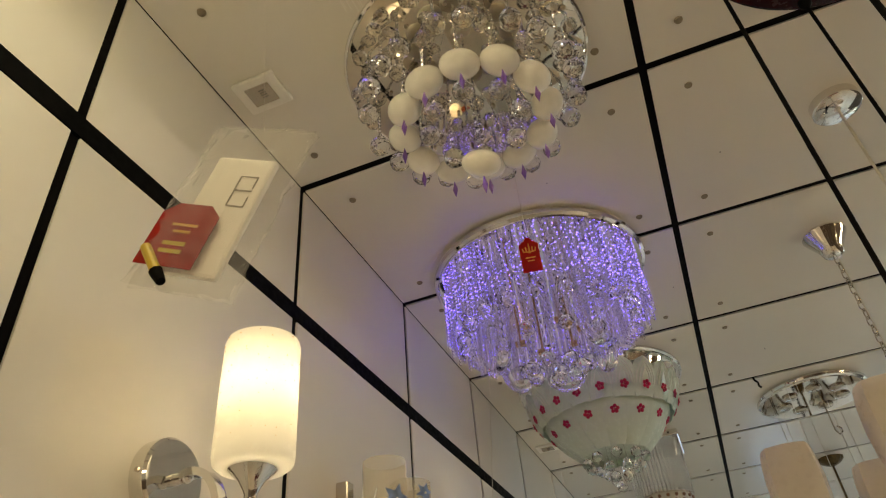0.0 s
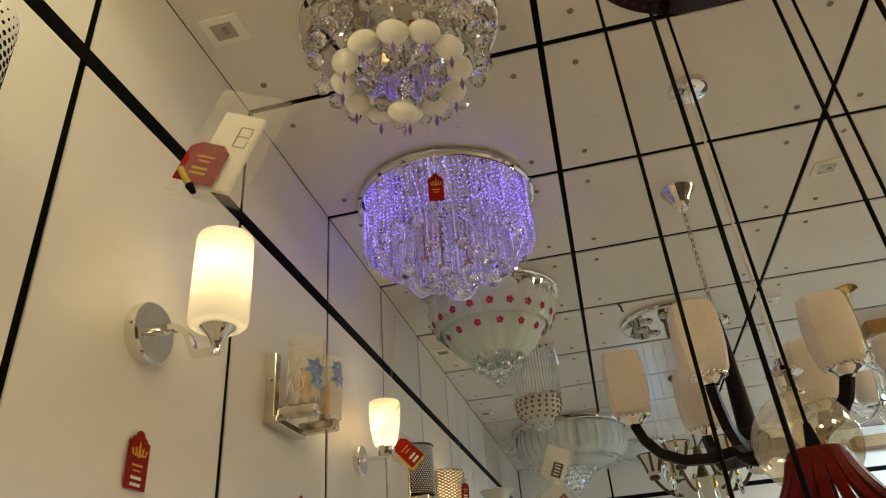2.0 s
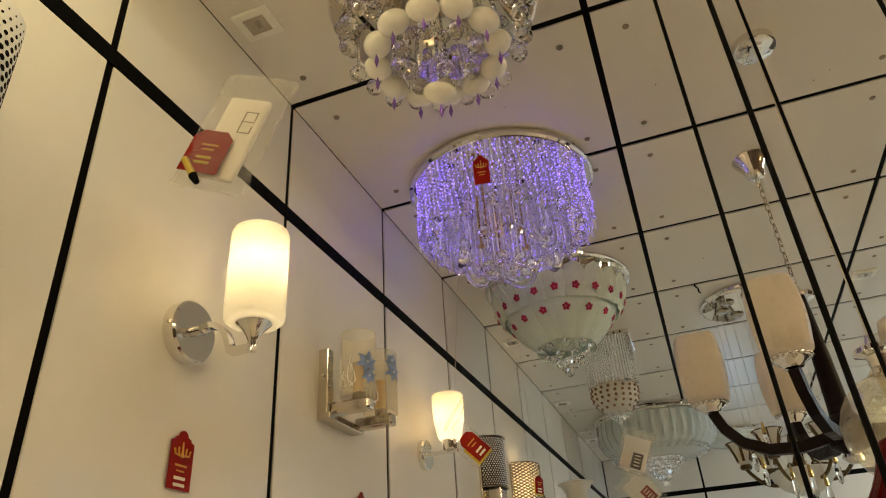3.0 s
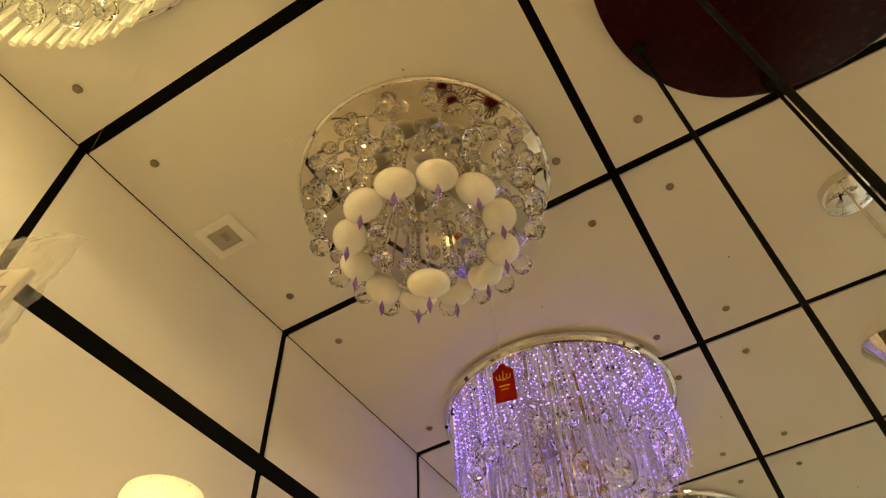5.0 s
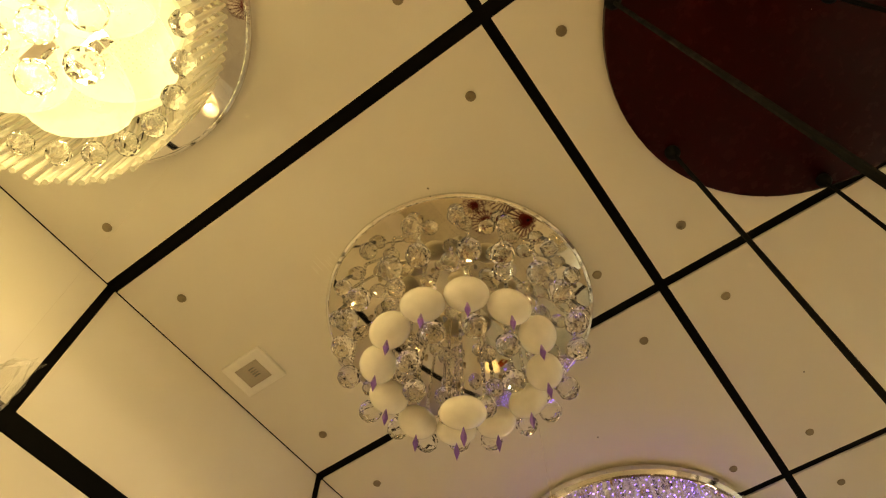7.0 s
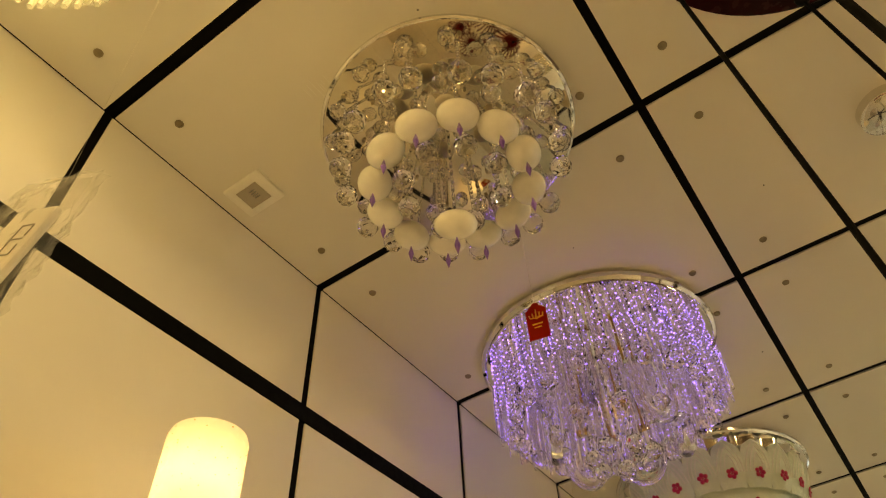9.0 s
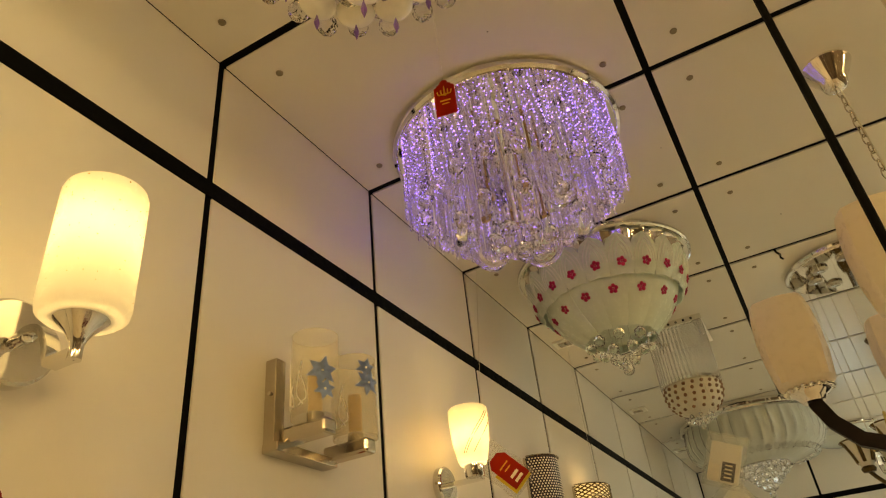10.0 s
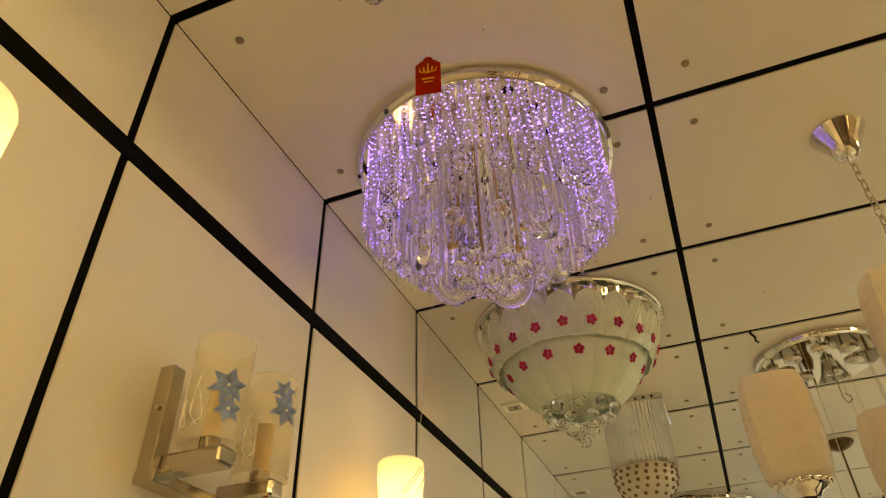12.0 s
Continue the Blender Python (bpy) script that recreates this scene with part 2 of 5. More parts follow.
def thing(name, x, y, z, label, category, group="", kind="", turn=0):
    ob = new(name)
    ob.matrix_basis = pose(x, y, z, 0, 0, turn)
    return tagged(ob, label, category, group, kind)


def B():
    return bmesh.new()


def shift(x, y, z, rx=0, ry=0, rz=0):
    return pose(x, y, z, rx, ry, rz)


# ---- setting ----
H, BAND, PITCH, WIDE, Y0 = 2.70, 2.342, 0.601, 0.845, 0.80
YS = [Y0 + PITCH * k for k in range(-6, 11)]
XS = [WIDE * k for k in range(0, 6)]
FAR, BACK, RIGHT = YS[-1], YS[0], XS[-1]

floor = tagged(new("floor"), "grey polished granite shop floor tiles", "floor", kind="structure")
bm = B()
box(bm, (-0.1, BACK - 0.1, -0.1), (RIGHT + 0.1, FAR + 0.1, -0.004))
part("slab", bm, M_JOINT, floor, smooth=False)

ceiling = tagged(new("ceiling"), "glossy white ceiling panels with black joints", "ceiling", kind="structure")
bm = B()
box(bm, (-0.1, BACK - 0.1, H + 0.005), (RIGHT + 0.1, FAR + 0.1, H + 0.1))
part("backing", bm, M_JOINT, ceiling, smooth=False)
bm = B()
for i, (xa, xb) in enumerate(zip(XS, XS[1:])):
    for j, (ya, yb) in enumerate(zip(YS, YS[1:])):
        near = 0.0125 if abs(ya - Y0) < 0.01 else 0.0108
        nextj = 0.0125 if abs(yb - Y0) < 0.01 else 0.0108
        box(bm, (xa + (0.0015 if i == 0 else 0.009), ya + near, H), (xb - 0.009, yb - nextj, H + 0.0048))
part("panels", bm, M_PANEL, ceiling, smooth=False)
bm = B()
for xa, xb in zip(XS, XS[1:]):
    for ya, yb in zip(YS, YS[1:]):
        for sx in (xa + 0.090, xb - 0.090):
            for sy in (ya + 0.092, yb - 0.092):
                jx, jy = random.uniform(-0.004, 0.004), random.uniform(-0.004, 0.004)
                peg(bm, (sx + jx, sy + jy, H + 0.001), (sx + jx, sy + jy, H - 0.003), 0.0095, 0.008, 12)
                a = random.uniform(0, 3.14)
                c, s2 = 0.004 * math.cos(a), 0.004 * math.sin(a)
                peg(bm, (sx + jx + c, sy + jy + s2, H - 0.0025), (sx + jx + c, sy + jy + s2, H - 0.0042), 0.0030, 0.0022, 6)
tagged(part("screws", bm, M_SCREW, ceiling), kind="stuff")
bm = B()
for k in range(9):
    x0, y0 = 0.335 + 0.006 * k + random.uniform(-0.004, 0.004), 0.98 + random.uniform(-0.012, 0.012)
    box(bm, (x0, y0, H - 0.0006), (x0 + 0.0012, y0 + random.uniform(0.012, 0.03), H - 0.0001))
tagged(part("scuff_mark", bm, M_WHITEPRINT, ceiling, "pale scuff marks"), kind="stuff")
bm = B()
for px, py in ((0.605, 0.985), (0.56, 1.66), (0.80, 2.33), (1.42, 1.93), (1.46, 1.90), (0.985, 1.75), (1.07, 2.95)):
    octa(bm, (px, py, H - 0.0005), 0.0022)
tagged(part("fly_speck", bm, M_JOINT, ceiling, "tiny dark specks"), kind="stuff")

# walls: a dark backing with proud white panels; the panels come last
wall_left = tagged(new("wall_left"), "white laminate wall panels with black joints", "wall", kind="structure")
bm = B()
box(bm, (-0.12, BACK - 0.1, 0), (-0.0045, FAR + 0.1, H + 0.005))
part("backing", bm, M_JOINT, wall_left, smooth=False)
bm = B()
box(bm, (-0.0045, BACK, BAND - 0.019), (0.0012, FAR, BAND + 0.019))
part("black_band", bm, M_TAPE, wall_left, "wide black horizontal trim", smooth=False)

wall_far = tagged(new("wall_far"), "white panelled end wall with black trim", "wall", kind="structure")
bm = B()
box(bm, (-0.1, FAR + 0.0045, 0), (RIGHT + 0.1, FAR + 0.12, H + 0.005))
part("backing", bm, M_JOINT, wall_far, smooth=False)
bm = B()
box(bm, (0.002, FAR - 0.0012, BAND - 0.019), (RIGHT, FAR + 0.0045, BAND + 0.019))
part("black_band", bm, M_TAPE, wall_far, "wide black horizontal trim", smooth=False)

# unseen closing walls, toned dark to cut bounce and give chrome dark reflections
wall_right = tagged(new("wall_right"), "plain brown unseen wall, dark for reflections", "wall", kind="structure")
bm = B()
box(bm, (RIGHT, BACK - 0.1, 0), (RIGHT + 0.12, FAR + 0.1, H + 0.005))
part("surface", bm, M_UNSEENWALL, wall_right, smooth=False)
wall_back = tagged(new("wall_back"), "plain brown unseen wall, dark for reflections", "wall", kind="structure")
bm = B()
box(bm, (-0.1, BACK - 0.12, 0), (RIGHT + 0.1, BACK, H + 0.005))
part("surface", bm, M_UNSEENWALL, wall_back, smooth=False)

# honey-coloured pelmets at the far end
for x0, y0, x1, y1, z0, z1 in ((2.36, 4.0, RIGHT, 4.1, 2.62, H), (2.95, 6.66, RIGHT, 6.80, 2.50, 2.60)):
    ob = tagged(new("pelmet"), "honey-coloured wooden pelmet board under the ceiling", "pelmet", kind="structure")
    bm = B()
    box(bm, (x0, y0, z0), (x1, y1, z1), 0.006)
    part("board", bm, M_WOOD, ob, smooth=False)


# ---- shared small pieces ----
def shared(name, fill, material, smooth=True, angle=40):
    bm = B()
    fill(bm)
    return mesh_of(bm, name, material, smooth, angle)


ME_BALL = shared("crystal_ball", lambda bm: gem(bm, (0, 0, 0), 0.0205, 2), M_CRYSTAL, False)
ME_SMALLBALL = shared("crystal_bead", lambda bm: gem(bm, (0, 0, 0), 0.011, 1), M_CRYSTAL, False)
ME_PEBBLE = shared("white_oval", lambda bm: ball(bm, (0, 0, 0), 0.0380, 20, 12, (1, 0.84, 0.60)), M_PEBBLE)


def drop_shape(bm):
    turned(bm, [(0.0008, 0.016), (0.0030, 0.006), (0.0058, -0.006), (0.0004, -0.026)], 6)


ME_DROP = shared("purple_drop", drop_shape, M_PURPLE, False)


def strand(bm, n, pitch, r, top):
    prof = []
    for k in range(n):
        z = top - pitch * k
        prof += [(0.0008, z), (r * 0.8, z - pitch * 0.22), (r, z - pitch * 0.5), (r * 0.8, z - pitch * 0.78)]
    turned(bm, prof + [(0.0008, top - pitch * n)], 6)


def string_shape(bm):
    strand(bm, 9, 0.011, 0.0048, 0.0)


ME_STRING = shared("bead_string", string_shape, M_CRYSTAL, False)
ME_ROD22 = shared("glass_rod", lambda bm: rod(bm, (0, 0, 0), (0, 0, -0.178), 0.0039, None, 7), M_ROD)
ME_ROD16 = shared("glass_rod", lambda bm: rod(bm, (0, 0, 0), (0, 0, -0.225), 0.0039, None, 7), M_ROD)
ME_ROD10 = shared("glass_rod", lambda bm: rod(bm, (0, 0, 0), (0, 0, -0.27), 0.0039, None, 7), M_ROD)
ME_WROD = shared("glass_rod", lambda bm: rod(bm, (0, 0, 0), (0, 0, -0.165), 0.0048, None, 7), M_WARMROD)


def round_plate(owner, r, depth, material, label, rim=True):
    bm = B()
    turned(bm, [(0.001, 0), (r, 0), (r, -depth * 0.8), (r - 0.004, -depth), (0.001, -depth)], 64)
    part("ceiling_plate", bm, material, owner, label)
    if rim:
        bm = B()
        tube(bm, [(r * math.cos(a), r * math.sin(a), -depth * 0.5) for a in [2 * math.pi * i / 64 for i in range(65)]], depth * 0.42, 8, False)
        part("rim", bm, M_CHROME, owner)


def ring(n, r, start=0.0):
    for i in range(n):
        a = start + 2 * math.pi * i / n
        yield a, r * math.cos(a), r * math.sin(a)


# ---- price tags ----
def price_tag(x, y, z, w, h, turn, label, tilt=0, hang=None, strips=True):
    """A red swing ticket with a scalloped top and gold printing, facing its own -y."""
    ob = thing("price_tag", x, y, z, label, "price tag", "price tags")
    ob.matrix_basis = pose(x, y, z, 0, tilt, turn)
    bm = B()
    out = [(-w / 2, -h / 2), (w / 2, -h / 2), (w / 2, h * 0.30)]
    out += [(w * (0.40 - 0.06 * math.sin(k)), h * (0.30 + 0.035 * k)) for k in (1, 2)]
    out += [(w * 0.2 * math.cos(a), h * 0.40 + h * 0.10 * math.sin(a)) for a in [math.pi * i / 8 for i in range(9)]]
    out += [(-w * (0.40 - 0.06 * math.sin(k)), h * (0.30 + 0.035 * k)) for k in (2, 1)]
    out += [(-w / 2, h * 0.30)]
    slab(bm, out, -0.0006, 0.0006)
    part("card", bm, M_RED, ob, smooth=False)
    bm = B()
    for k in range(5):  # a small chandelier emblem in gold
        a = (k - 2) * 0.5
        tube(bm, [(0, -0.0012, h * 0.06), (w * 0.15 * (k - 2), -0.0012, h * (0.04 + 0.02 * abs(k - 2))), (w * 0.17 * (k - 2), -0.0012, h * (0.17 + 0.03 * (2 - abs(k - 2))))], w * 0.034, 5)
    rod(bm, (0, -0.0012, h * 0.03), (0, -0.0012, h * 0.30), w * 0.06, w * 0.02, 6)
    ball(bm, (0, -0.0012, h * 0.07), w * 0.07, 8, 6, (1.6, 0.05, 0.7))
    part("emblem", bm, M_GOLD, ob)
    bm = B()
    for wid, zz, t in ((0.50, -0.10, 0.035), (0.34, -0.19, 0.025)):
        box(bm, (-w * wid / 2, -0.0011, h * (zz - t / 2)), (w * wid / 2, -0.0007, h * (zz + t / 2)))
    part("print_line", bm, M_GOLD, ob, smooth=False)
    if strips:
        bm = B()
        for zz in (-0.31, -0.42):
            box(bm, (-w * 0.24, -0.0011, h * (zz - 0.026)), (w * 0.24, -0.0007, h * (zz + 0.026)))
        part("price_strip", bm, M_CREAM, ob, "cream printed strip", smooth=False)
    if hang:
        bm = B()
        inv = ob.matrix_basis.inverted()
        tube(bm, [inv @ Vector((x, y, z + h * 0.45)), inv @ Vector(hang)], 0.0005, 5)
        part("thread", bm, M_WHITECORD, ob)
    return ob


# ---- ceiling lamp with white ovals ----
def pebble_lamp(x, y):
    ob = thing("ceiling_lamp", x, y, H, "round mirror-backed ceiling lamp with white ovals and crystal balls", "ceiling lamp")
    round_plate(ob, 0.25, 0.014, M_PLATE, "mirror-polished round plate")
    # rings of hanging crystal balls: radius, count, height, start, size
    for r, n, z, s, size in ((0.228, 17, -0.050, 0.12, 0.80), (0.208, 20, -0.128, 0.0, 1.06), (0.150, 9, -0.062, 0.3, 0.95), (0.092, 8, -0.176, 0.1, 1.06)):
        for a, px, py in ring(n, r, s):
            da, dz = random.uniform(-0.05, 0.05), random.uniform(-0.007, 0.007)
            px, py = px * math.cos(da) - py * math.sin(da), px * math.sin(da) + py * math.cos(da)
            part("bead_string", ME_STRING, None, ob, at=shift(px, py, -0.014) @ Matrix.Diagonal((0.8, 0.8, (-z - 0.034) / 0.1, 1)))
            part("crystal_ball", ME_BALL, None, ob, at=shift(px, py, z + dz, random.uniform(0, 60), 0, random.uniform(0, 90)) @ Matrix.Diagonal((size, size, size, 1)))
    for a, px, py in ring(12, 0.142, 0.15):
        part("bead_string", ME_STRING, None, ob, at=shift(px, py, -0.014) @ Matrix.Diagonal((0.8, 0.8, 1.22, 1)))
        tilt, dz = random.uniform(-10, 10), random.uniform(-0.006, 0.006)
        part("white_oval", ME_PEBBLE, None, ob, "milky white polished oval" if a < 0.2 else "", at=shift(px, py, -0.165 + dz, 0, tilt, math.degrees(a) + 90 + random.uniform(-14, 14)))
        part("purple_drop", ME_DROP, None, ob, "faceted purple crystal drop" if a < 0.2 else "", at=shift(px * 1.02, py * 1.02, -0.210 + dz))
    part("bead_string", ME_STRING, None, ob, at=shift(0, 0, -0.014) @ Matrix.Diagonal((0.8, 0.8, 2.3, 1)))
    part("white_oval", ME_PEBBLE, None, ob, at=shift(0, 0, -0.282, 8, 5, 25))
    part("purple_drop", ME_DROP, None, ob, at=shift(0, 0, -0.330))
    for r, n, s in ((0.225, 16, 0.3), (0.17, 12, 0.1), (0.115, 9, 0.0)):
        for a, px, py in ring(n, r, s):
            bm = B()
            peg(bm, (px, py, -0.0135), (px, py, -0.019), 0.0042, 0.0036, 8)
            part("hook", bm, M_SCREW, ob)
    return ob


pebble_lamp(0.50, 1.23)


# ---- ceiling lamp of glass rods with violet light ----
def rod_lamp(x, y):
    ob = thing("ceiling_lamp", x, y, H, "round crystal rod ceiling lamp glowing violet", "ceiling lamp")
    round_plate(ob, 0.305, 0.030, M_MIRROR, "mirror-polished round plate")
    bm = B()
    for a0 in (-2.05, -1.05, 0.1, 1.3, 2.5):  # groups of vent slots in the side of the plate
        for k in range(5):
            a = a0 + 0.035 * k
            c, s = math.cos(a), math.sin(a)
            peg(bm, (0.304 * c, 0.304 * s, -0.007), (0.3068 * c, 0.3068 * s, -0.007), 0.0030, 0.0030, 8)
    part("vent_slot", bm, M_JOINT, ob, "dark round vent holes")
    for mesh, r, n in ((ME_ROD22, 0.283, 100), (ME_ROD16, 0.205, 60), (ME_ROD10, 0.118, 22)):
        for a, px, py in ring(n, r):
            part("glass_rod", mesh, None, ob, at=shift(px, py, -0.030, random.uniform(-1.2, 1.2), random.uniform(-1.2, 1.2)))
    for r, n, z, s in ((0.246, 20, -0.214, 0.1), (0.150, 9, -0.262, 0.3), (0.072, 7, -0.325, 0.1), (0.0, 1, -0.350, 0)):
        for a, px, py in ring(n, r, s):
            part("bead_string", ME_STRING, None, ob, at=shift(px, py, -0.030) @ Matrix.Diagonal((0.8, 0.8, (-z - 0.048) / 0.1, 1)))
            part("crystal_ball", ME_BALL, None, ob, at=shift(px, py, z + random.uniform(-0.004, 0.004), random.uniform(0, 60), 0, random.uniform(0, 90)) @ Matrix.Diagonal((1.1, 1.1, 1.1, 1)))
    for a, px, py in ring(34, 0.292, 0.05):  # short bead strings that end the outer curtain
        part("bead_string", ME_STRING, None, ob, at=shift(px, py, -0.118))
    for a in (0.56, 1.57, 2.58, 3.70, 5.72):  # bent glass tubes, set across the radius
        px, py = 0.158 * math.cos(a), 0.158 * math.sin(a)
        tx, ty = -math.sin(a), math.cos(a)
        arc = [(px + tx * 0.045 * math.cos(t), py + ty * 0.045 * math.cos(t), -0.262 - 0.050 * math.sin(t)) for t in [math.pi * k / 12 for k in range(13)]]
        arc = [(px + tx * 0.045, py + ty * 0.045, -0.165)] + arc + [(px - tx * 0.045, py - ty * 0.045, -0.165)]
        one = B()
        tube(one, arc, 0.0145, 12)
        part("bent_tube", one, M_CRYSTAL, ob, "thick U-shaped clear glass tube" if a < 0.6 else "")
    bm = B()
    for r, n, levels, size in ((0.2890, 100, 10, 0.0021), (0.262, 60, 9, 0.0021), (0.212, 50, 10, 0.0019)):  # glowing dots as the LEDs' glints in the rods
        for k in range(levels):
            for a, px, py in ring(n, r, 0.012 * k):
                if random.random() < 0.62:
                    octa(bm, (px, py, -0.040 - 0.0165 * k - random.uniform(0, 0.003)), size * random.uniform(0.6, 1.15))
    tagged(part("led_glints", bm, M_LEDGLINT, ob, "rows of tiny glowing dots for violet LED glints in the rods"), kind="stuff")
    bm = B()
    for a, px, py in ring(6, 0.09):
        rod(bm, (px, py, -0.030), (px, py, -0.215), 0.004, None, 6)
        box(bm, (px - 0.014, py - 0.006, -0.226), (px + 0.014, py + 0.006, -0.212))
    part("brass_frame", bm, M_BRASS, ob, "thin brass inner frame")
    return ob


rod_lamp(0.43, 2.04)


# ---- flower-petal glass lamp ----
def petal(bm, count, top, bottom, bulge, steps=10, arch=0.35):
    """One of count glass petals of a bell: arched at the top, full width below, bowed across."""
    rows = []
    for k in range(steps + 1):
        t = k / steps
        r = top[0] + (bottom[0] - top[0]) * t + bulge * math.sin(math.pi * t)
        z = top[1] + (bottom[1] - top[1]) * t
        w = 2 * r * math.tan(math.pi / count) * 0.998
        w *= math.sqrt(max(0.03, 1 - (1 - t / arch) ** 2)) if t < arch else 1
        w *= 1 - 0.10 * max(0, (t - 0.9) / 0.1)
        loop = [(r + 0.009 * (1 - (u / 2) ** 2), w * u / 4) for u in (-2, -1, 0, 1, 2)]
        loop += [(r - 0.0035 + 0.009 * (1 - (u / 2) ** 2), w * u / 4) for u in (2, 1, 0, -1, -2)]
        rows.append([bm.verts.new((a, b, z)) for a, b in loop])
    for p, q in zip(rows, rows[1:]):
        for i in range(10):
            j = (i + 1) % 10
            bm.faces.new((p[i], p[j], q[j], q[i]))
    bm.faces.new(rows[0][::-1])
    bm.faces.new(rows[-1])


def blossom(bm):
    for k in range(5):
        a = 2 * math.pi * k / 5
        ball(bm, (0, 0.0105 * math.cos(a), 0.0105 * math.sin(a)), 0.0070, 8, 6, (0.4, 1, 1))
    ball(bm, (0.002, 0, 0), 0.004, 6, 4)


ME_BLOSSOM = shared("pink_flower", blossom, M_PINK)


def petal_radius(top, bottom, bulge, z):
    t = (z - top[1]) / (bottom[1] - top[1])
    return top[0] + (bottom[0] - top[0]) * t + bulge * math.sin(math.pi * t)


def lotus_lines(bm, half, top, bottom, bulge):
    """Nested pointed arches etched on a petal's face."""
    for s, zt in ((0.92, -0.040), (0.66, -0.058), (0.40, -0.078)):
        for side in (-1, 1):
            pts = []
            for i in range(11):
                t = i / 10
                z = -0.132 + (zt + 0.132) * t
                y = half * s * (1 - t ** 2.2)
                r = petal_radius(top, bottom, bulge, z)
                pts.append((r + 0.009 * (1 - (y / half) ** 2) + 0.0008, side * y, z))
            tube(bm, pts, 0.0021, 5)


def petal_lamp(x, y):
    ob = thing("ceiling_lamp", x, y, H, "pale green glass petal ceiling lamp with pink flowers", "ceiling lamp")
    round_plate(ob, 0.315, 0.02, M_MIRROR, "mirror-polished round plate")
    top, bottom, bulge = (0.290, -0.034), (0.246, -0.172), 0.010
    bm = B()
    petal(bm, 20, top, bottom, bulge)
    up = mesh_of(bm, "petal", M_PETAL)
    bm = B()
    petal(bm, 14, (0.236, -0.140), (0.118, -0.300), 0.020, arch=0.12)
    low = mesh_of(bm, "petal", M_PETAL)
    bm = B()
    lotus_lines(bm, 0.042, top, bottom, bulge)
    line = mesh_of(bm, "etched_line", M_ETCH)
    for n, mesh, fr, fz, tilt, start in ((20, up, 0.2770, -0.136, 20, 0.12), (14, low, 0.2175, -0.204, 36, 0.05)):
        for a, px, py in ring(n, 1.0, start):
            m = shift(0, 0, random.uniform(-0.002, 0.002), 0, 0, math.degrees(a))
            p = part("petal", mesh, None, ob, at=m)
            part("pink_flower", ME_BLOSSOM, None, p, at=shift(fr, 0, fz, 0, tilt, 0) @ Matrix.Rotation(random.uniform(0, 6), 4, "X"))
            if mesh == up:
                part("etched_line", line, None, p)
    for a, px, py in ring(20, 0.278, 0.277):  # pink crystal beads between the petals
        part("crystal_bead", ME_SMALLBALL, None, ob, at=shift(px, py, -0.075, random.uniform(0, 60)))
        bm = B()
        rod(bm, (px, py, -0.066), (px, py, -0.018), 0.001, None, 4)
        part("wire", bm, M_CHROME, ob)
    bm = B()  # rippled mirror collar behind the petals
    turned(bm, [(0.292, -0.02), (0.268, -0.09), (0.20, -0.12)], 96, wave=lambda a, k: 1 + 0.030 * math.cos(24 * a + 0.8 * k))
    part("mirror_collar", bm, M_CHROME, ob, "rippled mirror collar")
    for r, n, z, s in ((0.108, 9, -0.318, 0), (0.066, 6, -0.348, 0.2), (0.030, 3, -0.378, 0.1), (0.0, 1, -0.410, 0)):
        for a, px, py in ring(n, r, s):
            part("crystal_ball", ME_BALL, None, ob, at=shift(px, py, z, random.uniform(0, 60), 0, random.uniform(0, 90)))
            bm = B()
            rod(bm, (px, py, z + 0.019), (px, py, -0.27), 0.0012, None, 5)
            part("wire", bm, M_CHROME, ob)
    bm = B()
    turned(bm, [(0.001, -0.255), (0.12, -0.262), (0.125, -0.27), (0.001, -0.275)], 32)
    part("lower_disc", bm, M_PETAL, ob)
    return ob


petal_lamp(0.435, 2.905)


